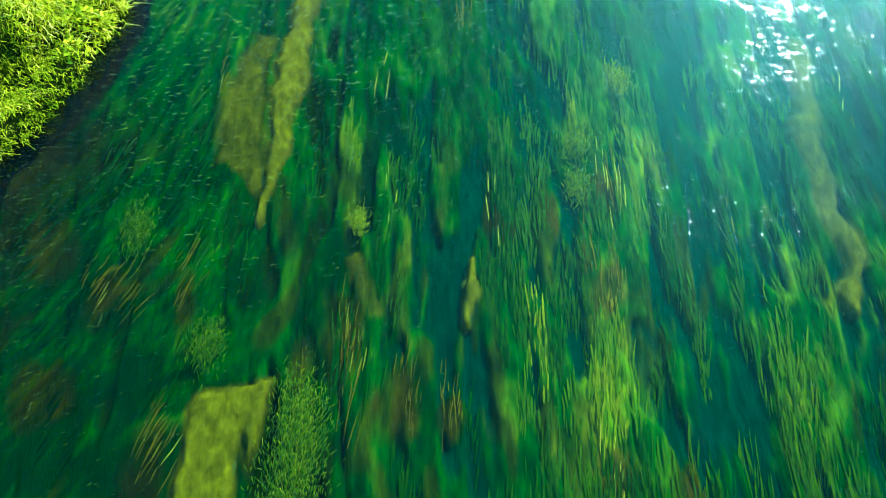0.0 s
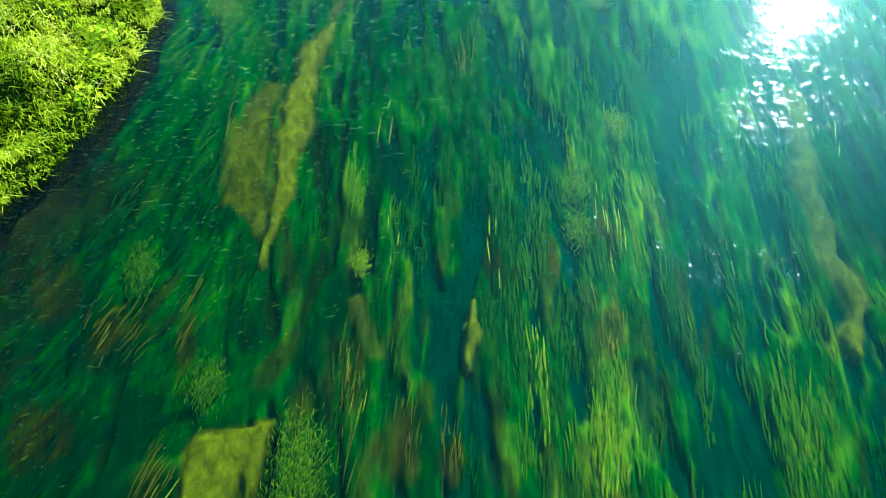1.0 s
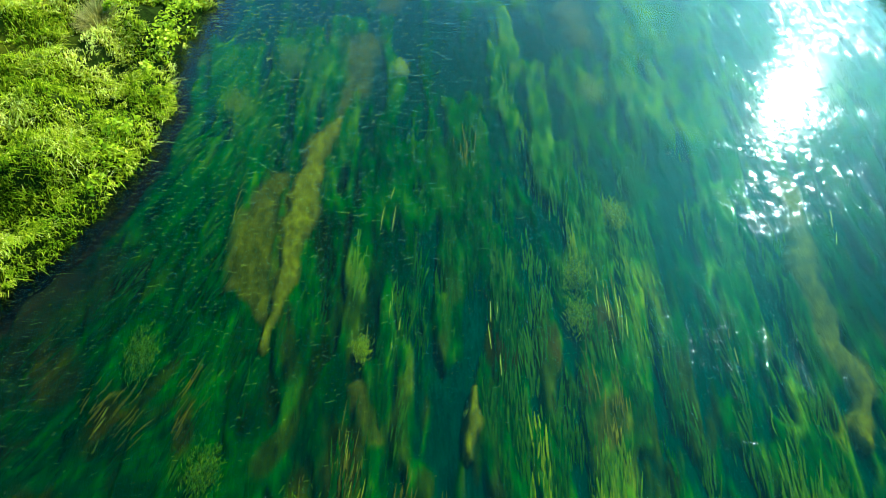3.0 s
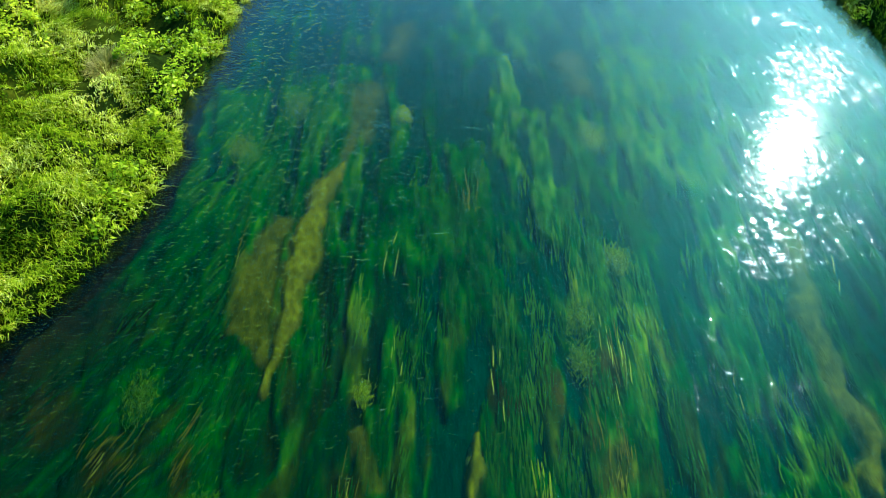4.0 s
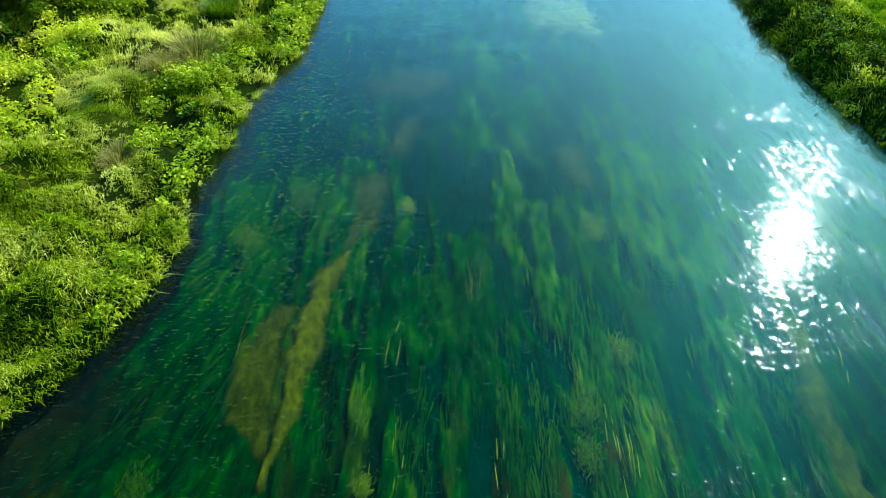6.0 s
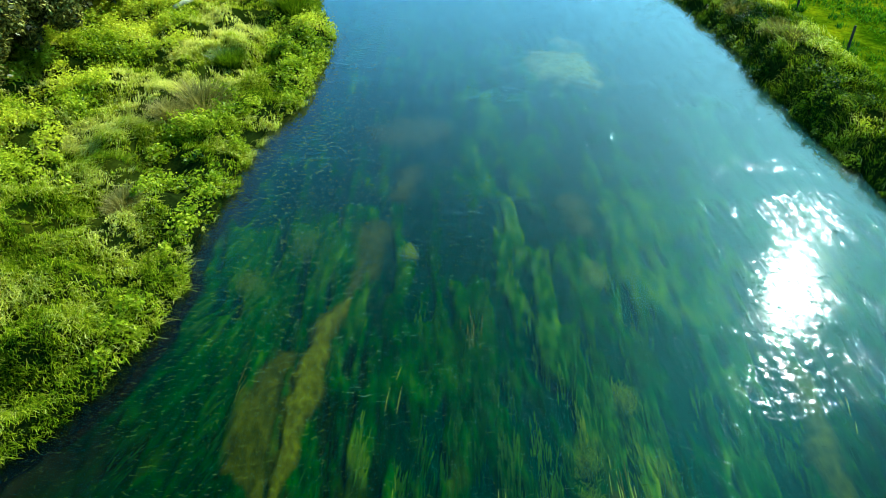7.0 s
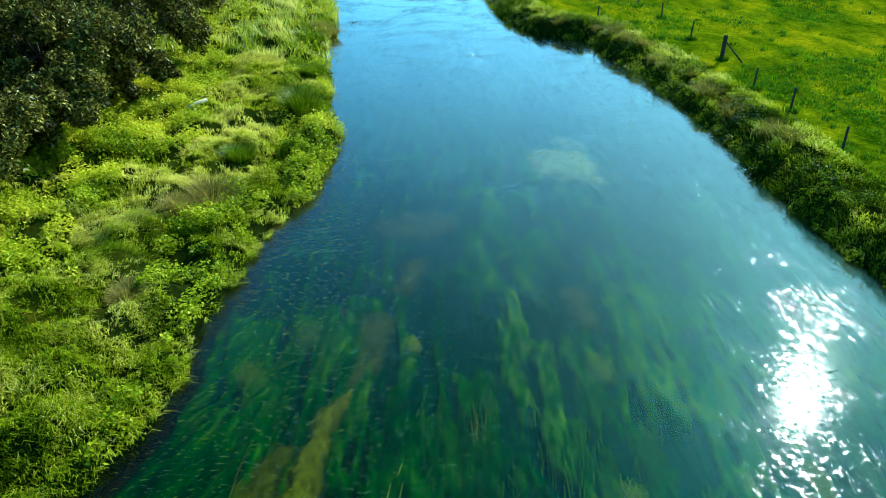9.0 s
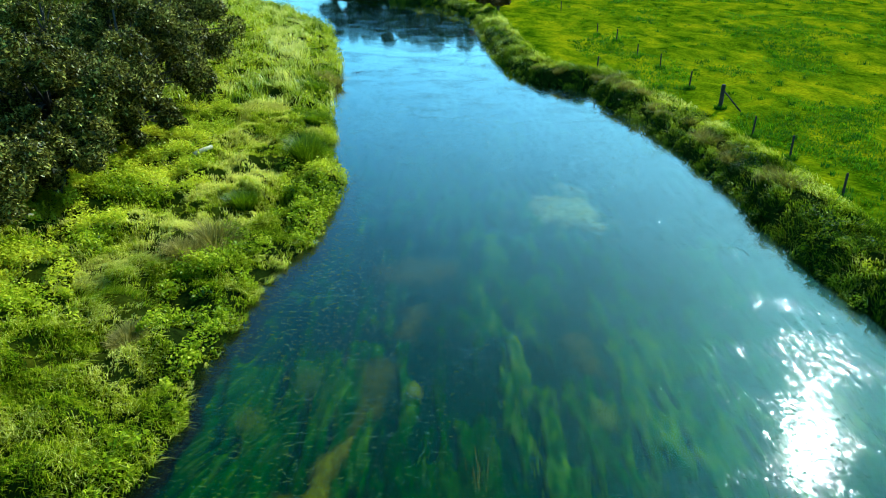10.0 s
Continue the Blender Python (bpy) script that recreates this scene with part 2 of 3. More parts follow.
# ---- plan ----
LEFT = [(-26, -200), (-17, -60), (-13, -20), (-11.2, 0), (-9.9, 7.4), (-9.1, 9.1), (-8.2, 10.0), (-7.8, 11.0), (-7.4, 12.3), (-7.1, 13.2),
        (-6.9, 14.8), (-7.2, 16.0), (-6.8, 18.0), (-6.6, 20.0), (-6.6, 21.5), (-6.1, 23.8), (-5.5, 25.0), (-5.2, 26.7), (-4.9, 30.0),
        (-4.8, 33.0), (-6.2, 38.0), (-6.6, 42.8), (-7.9, 49.5), (-8.2, 56.0), (-8.5, 61.0), (-13.2, 86.6), (-23, 108), (-42, 122), (-150, 140)]
RIGHT = [(20, -200), (16, -60), (14.8, 0), (14.2, 18.7), (13.9, 21.5), (13.6, 25.0), (13.5, 29.0), (13.8, 31.0), (13.4, 34.2),
         (12.9, 39.6), (12.4, 44.8), (11.1, 49.0), (11.0, 53.4), (10.2, 53.8), (7.3, 55.9), (5.6, 60.5), (4.6, 68.2), (4.4, 82),
         (3.4, 96), (-3, 112), (-13, 119), (-36, 145), (-150, 172)]
RIVER = np.array(LEFT + RIGHT[::-1], float)


def lattice(ix, iy, seed):
    v = np.sin(ix * 127.1 + iy * 311.7 + seed * 74.7) * 43758.5453
    return v - np.floor(v)


def vnoise(x, y, seed=0):
    """Smooth value noise between 0 and 1."""
    ix, iy = np.floor(x), np.floor(y)
    fx, fy = x - ix, y - iy
    fx, fy = fx * fx * (3 - 2 * fx), fy * fy * (3 - 2 * fy)
    a, b = lattice(ix, iy, seed), lattice(ix + 1, iy, seed)
    c, d = lattice(ix, iy + 1, seed), lattice(ix + 1, iy + 1, seed)
    return (a * (1 - fx) + b * fx) * (1 - fy) + (c * (1 - fx) + d * fx) * fy


def fbm(x, y, seed=0, octaves=3):
    total, amp, norm = 0.0, 1.0, 0.0
    for k in range(octaves):
        x, y = 0.8 * x - 0.6 * y, 0.6 * x + 0.8 * y
        total, norm = total + amp * vnoise(x * 2 ** k, y * 2 ** k, seed + k * 13), norm + amp
        amp *= 0.5
    return total / norm


def smooth(a, b, v):
    t = np.clip((v - a) / (b - a), 0, 1)
    return t * t * (3 - 2 * t)


def shore(x, y):
    """Signed distance to the waterline: over land positive, over water negative."""
    x, y = np.asarray(x, float), np.asarray(y, float)
    best, inside = np.full(x.shape, 1e9), np.zeros(x.shape, bool)
    for (x0, y0), (x1, y1) in zip(RIVER, np.roll(RIVER, -1, axis=0)):
        dx, dy = x1 - x0, y1 - y0
        s = np.clip(((x - x0) * dx + (y - y0) * dy) / (dx * dx + dy * dy), 0, 1)
        best = np.minimum(best, np.hypot(x - x0 - s * dx, y - y0 - s * dy))
        if y0 != y1:
            inside ^= ((y0 > y) != (y1 > y)) & (x < x0 + (y - y0) / (y1 - y0) * dx)
    return np.where(inside, -best, best)


def middle(y):
    return np.interp(y, [-60, 20, 60, 85, 110, 130], [0, 3.5, -1, -5, -14, -40])


def streak(x, y, points, seed=6):
    """A ragged ribbon along points (x, y, half width): 1 on it, 0 off it, soft at the rim."""
    best = np.full(np.shape(x), 9.0)
    wx, wy = x + 0.45 * (fbm(x * 1.6, y * 1.2, seed) - 0.5), y + 0.9 * (fbm(x * 1.2, y * 1.2, seed + 3) - 0.5)
    for (x0, y0, r0), (x1, y1, r1) in zip(points, points[1:]):
        dx, dy = x1 - x0, y1 - y0
        t = np.clip(((wx - x0) * dx + (wy - y0) * dy) / (dx * dx + dy * dy), 0, 1)
        best = np.minimum(best, np.hypot(wx - x0 - t * dx, wy - y0 - t * dy) / (r0 + t * (r1 - r0)))
    return 1 - smooth(0.40, 1.35, best + 0.5 * (fbm(x * 5, y * 4, seed + 9, 2) - 0.5))


STREAKS = (
    (0.80, ((-2.55, 14.7, 0.14), (-2.98, 13.7, 0.30), (-3.22, 11.8, 0.36), (-3.42, 10.2, 0.30), (-3.58, 8.9, 0.20), (-3.68, 7.9, 0.08))),
    (0.42, ((-3.95, 12.7, 0.35), (-4.2, 11.2, 0.52), (-4.2, 9.8, 0.46), (-3.95, 8.8, 0.15))),
    (0.32, ((-2.6, 14.6, 0.16), (-2.1, 16.0, 0.30), (-2.0, 18.2, 0.62))),
    (0.34, ((-1.2, 20.2, 0.40), (-0.95, 22.2, 0.45))),
    (0.30, ((-1.8, 24.9, 1.0), (-0.4, 25.1, 1.1))),
    (0.52, ((8.75, 11.8, 0.30), (8.5, 10.3, 0.34), (8.2, 8.7, 0.30), (8.25, 7.4, 0.30), (8.4, 6.2, 0.32))),
    (0.62, ((8.4, 6.3, 0.26), (8.05, 5.4, 0.22))),
    (0.80, ((0.78, 6.8, 0.06), (0.68, 6.0, 0.15), (0.58, 5.3, 0.06))),
    (0.34, ((4.4, 20.0, 0.45), (4.5, 18.2, 0.50))),
    (0.30, ((-1.7, 6.9, 0.12), (-1.35, 5.8, 0.24))),
)
SCRAPES = (((-3.5, 4.28), (-4.6, 4.12), (-4.9, 1.4), (-3.9, 1.4)), ((-3.03, 4.36), (-3.9, 4.24), (-3.48, 2.8)))


def scraped(x, y, corners):
    """Inside a straight-edged shape with its corners in anticlockwise order: 1, outside 0."""
    d = np.full(np.shape(x), 9.0)
    x, y = x + 0.25 * (fbm(x * 2.2, y * 2.2, 211, 2) - 0.5), y + 0.12 * (fbm(x * 2.2, y * 2.2, 213, 2) - 0.5)
    for (x0, y0), (x1, y1) in zip(corners, corners[1:] + corners[:1]):
        n = math.hypot(x1 - x0, y1 - y0)
        d = np.minimum(d, ((x1 - x0) * (y - y0) - (y1 - y0) * (x - x0)) / n)
    return smooth(-0.10, 0.10, d)


def sandy(x, y):
    """Where pale sand lies bare on the bed."""
    m = np.zeros(np.shape(x))
    for top, points in STREAKS:
        m = np.maximum(m, top * streak(x, y, points))
    for corners in SCRAPES:
        m = np.maximum(m, 0.74 * scraped(x, y, corners))
    return m


def in_pale_patch(x, y):
    """The ragged pale patch further up the river."""
    r = np.hypot((x - 6.2) / 2.3, (y - 31.4) / 2.8) + 2.2 * (fbm(x / 1.0, y / 1.3, 17, 3) - 0.5)
    return 1 - smooth(0.2, 1.2, r)


def height(x, y):
    d = shore(x, y)
    left = x < middle(y)
    hum = fbm(x / 1.35, y / 1.35, 5, 2)
    roll = fbm(x / 14, y / 14, 21, 3)
    lhs = 0.28 * smooth(0, 0.5, d) + 0.45 * smooth(0.3, 6, d) + 1.2 * (hum - 0.46) * smooth(0.2, 1.4, d) + 0.5 * (roll - 0.5) * smooth(4, 12, d)
    fringe = smooth(0.2, 1.0, d) * (1 - smooth(2.2, 3.6, d))
    rhs = 0.72 * smooth(0.05, 0.8, d) + 0.30 * smooth(0.4, 3, d) + 1.15 * (fbm(x / 1.5, y / 2.0, 8, 2) - 0.45) * fringe
    rhs = rhs + (0.55 * (roll - 0.5) + 0.5 * (fbm(x / 6, y / 6, 44, 2) - 0.5) + 0.32 * (fbm(x / 1.9, y / 1.9, 46, 2) - 0.5)) * smooth(3, 9, d)
    land = np.where(left, lhs, rhs)
    bed = -0.50 - 0.42 * smooth(0, 3.0, -d) - 0.22 * (fbm(x / 1.1, y / 2.2, 31, 3) - 0.5) + 0.36 * sandy(x, y) + 0.25 * in_pale_patch(x, y)
    return np.where(d > 0, land, np.minimum(bed, -0.08) * smooth(-0.02, 0.14, -d) - 0.002)


# ---- mesh helpers ----


def fast_mesh(name, verts, quads, mat, tint=None):
    verts, quads = np.asarray(verts, np.float32).reshape(-1, 3), np.asarray(quads, np.int32)
    me = bpy.data.meshes.new(name)
    me.vertices.add(len(verts))
    me.vertices.foreach_set("co", verts.ravel())
    me.loops.add(quads.size)
    me.loops.foreach_set("vertex_index", quads.ravel())
    me.polygons.add(len(quads))
    me.polygons.foreach_set("loop_start", np.arange(len(quads), dtype=np.int32) * quads.shape[1])
    me.update(calc_edges=True)
    if tint is not None:
        me.attributes.new("tint", "FLOAT", "POINT").data.foreach_set("value", np.asarray(tint, np.float32).ravel())
    me.materials.append(mat)
    return me


def ribbons(name, line, side, tint, mat):
    """Strips from centre lines (n, k, 3) and half widths (n, k, 3); tint (n,) or (n, k)."""
    n, k = line.shape[:2]
    verts = np.stack([line - side, line + side], axis=2).reshape(-1, 3)
    a = (np.arange(n)[:, None] * 2 * k + np.arange(k - 1)[None] * 2).ravel()
    quads = np.stack([a, a + 1, a + 3, a + 2], axis=1)
    return fast_mesh(name, verts, quads, mat, np.repeat(tint, 2 * k if tint.ndim == 1 else 2))


def blades(name, x, y, z, length, width, tint, mat, bend=0.6, k=4, lean=None, droop=None):
    """Grass blades that rise from (x, y, z) and bow over."""
    n = len(x)
    phi = rng.uniform(0, 2 * np.pi, n) if lean is None else lean
    b = np.clip(rng.normal(bend, 0.25, n), 0.05, 1.3) if droop is None else droop
    s = np.linspace(0, 1, k)[None]
    out = length[:, None] * b[:, None] * s ** 1.7 * 0.8
    up = length[:, None] * s * (1 - 0.45 * np.minimum(b[:, None], 1.1) * s)
    line = np.stack([x[:, None] + np.cos(phi)[:, None] * out, y[:, None] + np.sin(phi)[:, None] * out, z[:, None] + up], axis=2)
    w = width[:, None] * (1 - s ** 1.6 * 0.92)
    turn = phi + np.pi / 2 + rng.normal(0, 0.5, n)
    side = np.stack([np.cos(turn)[:, None] * w, np.sin(turn)[:, None] * w, 0 * w], axis=2)
    # Root self-shade and paler tips are both put into the tint.
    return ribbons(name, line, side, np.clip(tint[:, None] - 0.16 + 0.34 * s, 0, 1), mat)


def leaves(name, centre, size, tint, mat, flat=0.5, slim=0.5):
    """Small diamond leaves of random turn round given points (n, 3)."""
    n = len(centre)
    a = rng.normal(0, 1, (n, 3))
    a[:, 2] *= 1 - flat
    a /= np.linalg.norm(a, axis=1)[:, None]
    up = rng.normal(0, 0.5, (n, 3)) + np.array([0, 0, 1.0 + flat])
    b = np.cross(up, a)
    b /= np.linalg.norm(b, axis=1)[:, None]
    a, b = a * size[:, None], b * size[:, None] * slim
    verts = np.stack([centre - a, centre + b - 0.1 * a, centre + a, centre - b - 0.1 * a], axis=1)
    return fast_mesh(name, verts, np.arange(4 * n).reshape(n, 4), mat, np.repeat(tint, 4))


def tube(bm, points, radii, sides=8):
    """A tapered limb along points."""
    rings = []
    for i, p in enumerate(points):
        p = Vector(p)
        way = (Vector(points[min(i + 1, len(points) - 1)]) - Vector(points[max(i - 1, 0)])).normalized()
        q = way.to_track_quat("Z", "Y")
        rings.append([bm.verts.new(p + q @ Vector((math.cos(2 * math.pi * j / sides) * radii[i], math.sin(2 * math.pi * j / sides) * radii[i], 0))) for j in range(sides)])
    for r0, r1 in zip(rings, rings[1:]):
        for j in range(sides):
            bm.faces.new((r0[j], r0[(j + 1) % sides], r1[(j + 1) % sides], r1[j]))
    bm.faces.new(rings[0][::-1])
    bm.faces.new(rings[-1])


def part(name, bm, mat, parent=None, label="", soft=True):
    me = bpy.data.meshes.new(name)
    bmesh.ops.recalc_face_normals(bm, faces=bm.faces)
    bm.to_mesh(me)
    bm.free()
    me.materials.append(mat)
    for p in me.polygons:
        p.use_smooth = soft
    ob = new(name, me)
    ob.parent = parent
    return tagged(ob, label) if label else ob


# ---- ground and water ----
gx = np.concatenate([-np.geomspace(700, 30, 22), np.arange(-28, -12, 0.45), np.arange(-12, 18.5, 0.2), np.arange(18.5, 45, 0.6), np.geomspace(46, 700, 22)])
gy = np.concatenate([-np.geomspace(400, 4, 16), np.arange(-3, 36, 0.22), np.arange(36, 70, 0.4), np.arange(70, 130, 0.9), np.geomspace(132, 900, 24)])
GX, GY = np.meshgrid(gx, gy)
GZ = height(GX, GY)
nx, ny = len(gx), len(gy)
ia = (np.arange(ny - 1)[:, None] * nx + np.arange(nx - 1)[None]).ravel()
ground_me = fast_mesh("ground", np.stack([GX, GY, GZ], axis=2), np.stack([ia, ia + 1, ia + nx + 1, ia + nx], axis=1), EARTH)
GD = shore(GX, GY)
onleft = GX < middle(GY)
for key, mask in (("sand", sandy(GX, GY)), ("pale_patch", 0.32 * in_pale_patch(GX, GY)), ("shaded_mud", smooth(-1.1, -0.4, GD + 0.7 * (fbm(GX, GY, 12, 3) - 0.5))), ("land", smooth(-0.05, 0.1, GD)), ("turf", np.where(onleft, 0.10 * smooth(1.0, 4.0, GD), smooth(1.8, 3.4, GD)))):
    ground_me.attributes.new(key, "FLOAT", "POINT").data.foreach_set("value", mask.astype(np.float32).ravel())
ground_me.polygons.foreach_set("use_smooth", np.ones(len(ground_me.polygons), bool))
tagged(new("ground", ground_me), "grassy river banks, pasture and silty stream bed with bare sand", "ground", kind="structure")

wx, wy = np.linspace(-160, 60, 12), np.linspace(-210, 190, 21)
WX, WY = np.meshgrid(wx, wy)
iw = (np.arange(20)[:, None] * 12 + np.arange(11)[None]).ravel()
water_me = fast_mesh("water", np.stack([WX, WY, 0 * WX], axis=2), np.stack([iw, iw + 1, iw + 13, iw + 12], axis=1), WATER)
tagged(new("water", water_me), "clear rippled river water with sun glitter and sky reflection", "water", kind="structure")

# ---- weeds under water ----


BRIGHT = ((4.45, 8.7, 0.54, 2.1), (3.42, 4.4, 0.5, 1.2), (6.81, 3.7, 0.6, 1.0), (6.92, 6.1, 0.5, 1.0), (-1.63, 7.85, 0.2, 0.8), (-1.78, 9.7, 0.4, 0.9), (1.31, 3.6, 0.35, 0.7), (1.88, 4.64, 0.3, 0.66),
          (3.15, 9.65, 0.35, 0.76), (4.29, 11.0, 0.38, 0.33), (-2.64, 3.0, 0.5, 0.8), (-4.53, 4.9, 0.5, 0.5), (-3.03, 6.1, 0.17, 0.7), (-6.08, 7.5, 0.45, 0.66), (2.76, 3.46, 0.6, 1.0), (-0.84, 16.8, 0.16, 0.8),
          (4.44, 15.66, 0.4, 0.5), (-4.05, 17.5, 0.5, 1.0), (2.16, 18.7, 0.9, 1.9), (-5.29, 15.3, 0.6, 0.5), (-2.2, 20.5, 0.8, 1.4), (-4.4, 43.5, 0.7, 1.6))
BROWN = ((-8.47, 9.1, 0.6, 1.1), (-7.8, 7.1, 0.7, 0.8), (-6.47, 6.15, 0.45, 0.7), (-4.92, 5.96, 0.27, 0.7), (-1.91, 5.05, 0.53, 1.1), (-0.86, 3.7, 0.4, 0.8), (-2.64, 4.84, 0.2, 0.8), (1.38, 7.6, 0.35, 0.8),
         (2.43, 7.67, 0.14, 0.6), (3.42, 8.04, 0.5, 0.7), (3.22, 5.85, 0.55, 0.6), (2.99, 6.6, 0.34, 0.63), (-7.42, 4.3, 0.62, 0.64), (0.14, 3.44, 0.25, 0.4), (2.97, 2.44, 0.4, 0.47), (4.29, 2.2, 0.2, 0.4),
         (-4.7, 11.0, 0.2, 1.2), (4.1, 14.0, 0.25, 0.9), (0.6, 13.2, 1.1, 1.2), (-1.2, 22.6, 1.2, 1.0), (-5.3, 2.6, 0.6, 0.9))
DARK = ((1.15, 7.7, 0.21, 1.9), (2.66, 8.7, 0.2, 1.3), (2.46, 6.0, 0.14, 1.0), (1.68, 4.24, 0.13, 1.1), (2.2, 3.0, 0.16, 1.0), (5.66, 3.0, 0.36, 1.1), (6.61, 6.9, 0.17, 1.5), (5.5, 7.0, 0.6, 1.0), (-2.54, 10.4, 0.36, 1.6),
        (-0.31, 9.7, 0.6, 1.2), (-3.61, 6.5, 0.5, 1.1), (9.3, 8.6, 0.6, 2.6), (5.45, 4.6, 0.4, 0.9), (0.9, 2.8, 0.36, 0.8), (0.08, 4.5, 0.36, 1.2), (1.4, 17.5, 0.4, 2.6), (-5.9, 10.5, 0.5, 0.9), (2.9, 27.0, 0.5, 2.5))


def spots(x, y, ovals, ragged=1.3):
    """Several ragged ovals (centre, half width, half length) at once."""
    rough = ragged * (fbm(x * 2.6, y * 1.1, 5, 3) - 0.5)
    m = np.zeros(np.shape(x))
    for cx, cy, rx, ry in ovals:
        m = np.maximum(m, 1 - smooth(0.45, 1.25, np.hypot((x - cx) / rx, (y - cy) / ry) + rough))
    return m


def channel(x, y):
    """Narrow bare lanes between the weed beds, drawn out along the current."""
    u = x + 0.22 * np.sin(y / 3.1) + 0.08 * np.sin(y / 1.3 + x)
    a = 0.62 * vnoise(u / 0.27, y / 2.1, 55) + 0.38 * fbm(u / 1.3, y / 4.0, 57, 2)
    return smooth(0.38, 0.53, a + 0.12 * spots(x, y, BRIGHT)) * (1 - 0.92 * spots(x, y, DARK))


def bank_gap(x, y):
    """Weed stays off the mud under the left bank, coloured dark with the bank's shade."""
    d = -shore(x, y)
    return np.where(x < middle(y), smooth(0.1, 0.6, d + 0.5 * (fbm(x, y, 131, 2) - 0.5)), smooth(0.1, 0.8, d))


def green_chance(x, y):
    c = 0.30 + 0.70 * channel(x, y)
    c = np.where((x < -3.5) & (y < 14), np.maximum(c, 0.55), c) * (1 - 0.65 * smooth(12, 18, y) * (1 - smooth(0.42, 0.58, fbm(x / 2.2, y / 5, 61, 2))))
    c = c * (1 - np.minimum(1, sandy(x, y) * 2.2)) * (1 - in_pale_patch(x, y))
    return c * (1 - 0.55 * smooth(18, 45, y)) * bank_gap(x, y)


def green_tone(x, y):
    t = 0.22 + 0.36 * (fbm(x / 1.1, y / 2.6, 91, 3) - 0.45)
    t = t + 0.12 * smooth(0.5, 2.5, x) * (1 - smooth(7.0, 9.5, x)) * (1 - 0.5 * smooth(16, 28, y)) + 0.10 * smooth(12, 15, y) * (1 - smooth(26, 36, y))
    t = t - 0.12 * smooth(0.5, -4, x) * (1 - smooth(6, 10, y)) + 0.04 * smooth(8, 12, y)
    return t - 0.07 * smooth(-3.5, -5.5, x) * (1 - smooth(11, 14, y)) + (0.30 - 0.14 * smooth(12, 16, y)) * spots(x, y, BRIGHT) - 0.12 * spots(x, y, DARK)


def brown_chance(x, y):
    return 0.85 * spots(x, y, BROWN) * (1 - 0.85 * smooth(10, 12, y))


def canopy(x, y):
    """Height of the felted weed, how thick it stands (0 to 1) and its lumps; drawn out along the current."""
    slant = smooth(-2.5, -6.5, x)
    u = x - (y - 8) * 0.55 * slant + 0.15 * np.sin(y / 1.7)
    cover = np.clip(green_chance(x, y) + 0.5 * brown_chance(x, y) + 0.06 + 0.75 * (fbm(u / 0.24, y / 1.3, 101, 3) - 0.5), 0, 1) * bank_gap(x, y)
    cover = smooth(0.08, 0.92, cover + 0.35 * (fbm(u / 0.11, y / 0.5, 111, 2) - 0.5))
    lump = 0.6 * fbm(u / 0.30, y / 1.5, 103, 3) + 0.4 * fbm(u / 1.2, y / 2.8, 107, 2)
    z = height(x, y) + 0.05 + (0.05 + 0.26 * lump) * cover * (1 - sandy(x, y))
    return np.minimum(z, -0.06), cover, lump, u


def weed_mat(x0, x1, y0, y1, step):
    """The felted canopy of the weed beds with its bare lanes and sand."""
    xs, ys = np.arange(x0, x1, step), np.arange(y0, y1, step * 1.6)
    X, Y = np.meshgrid(xs, ys)
    Z, cover, lump, U = canopy(X, Y)
    D = shore(X, Y)
    Z = np.where(D > -0.12, -0.8, Z)
    tint = green_tone(X, Y) + 0.40 * (lump - 0.5) + 0.75 * (fbm(U / 0.15, Y / 0.55, 109, 3) - 0.5) + 0.15 * (vnoise(U / 0.4, Y / 1.6, 119) - 0.5)
    brown = np.clip(brown_chance(X, Y) * (0.45 + 0.9 * fbm(U / 0.10, Y / 0.8, 127, 2)) + smooth(0.60, 0.75, fbm(U / 0.5, Y / 1.6, 117, 2)) * 0.5 * (1 - smooth(8, 11, Y)), 0, 0.95)
    nx, ny = len(xs), len(ys)
    a = (np.arange(ny - 1)[:, None] * nx + np.arange(nx - 1)[None]).ravel()
    me = fast_mesh("water_weed", np.stack([X, Y, Z], axis=2), np.stack([a, a + 1, a + nx + 1, a + nx], axis=1), MAT, np.clip(tint * 0.9, 0, 0.9))
    # The last mask paints the bank-edge shade, wider along the near left bank.
    for key, mask in (("brown", brown), ("deep", 1 - smooth(0.17, 0.70, cover)), ("warm", smooth(0.5, -2.5, X) * (1 - 0.7 * smooth(10, 16, Y))),
                      ("sand", np.clip(1.15 * sandy(X, Y), 0, 1)), ("pale_patch", 0.55 * in_pale_patch(X, Y)), ("shaded_mud", np.maximum(smooth(-0.75, -0.30, D + 0.5 * (fbm(X, Y, 12, 3) - 0.5)), 0.7 * smooth(-2.4, -0.8, D) * (X < 0) * (1 - smooth(9.5, 11.5, Y))))):
        me.attributes.new(key, "FLOAT", "POINT").data.foreach_set("value", mask.astype(np.float32).ravel())
    me.polygons.foreach_set("use_smooth", np.ones(len(me.polygons), bool))
    return tagged(new("water_weed", me), "felted beds of green water weed with bare sand and silt lanes", "water weed", kind="stuff")


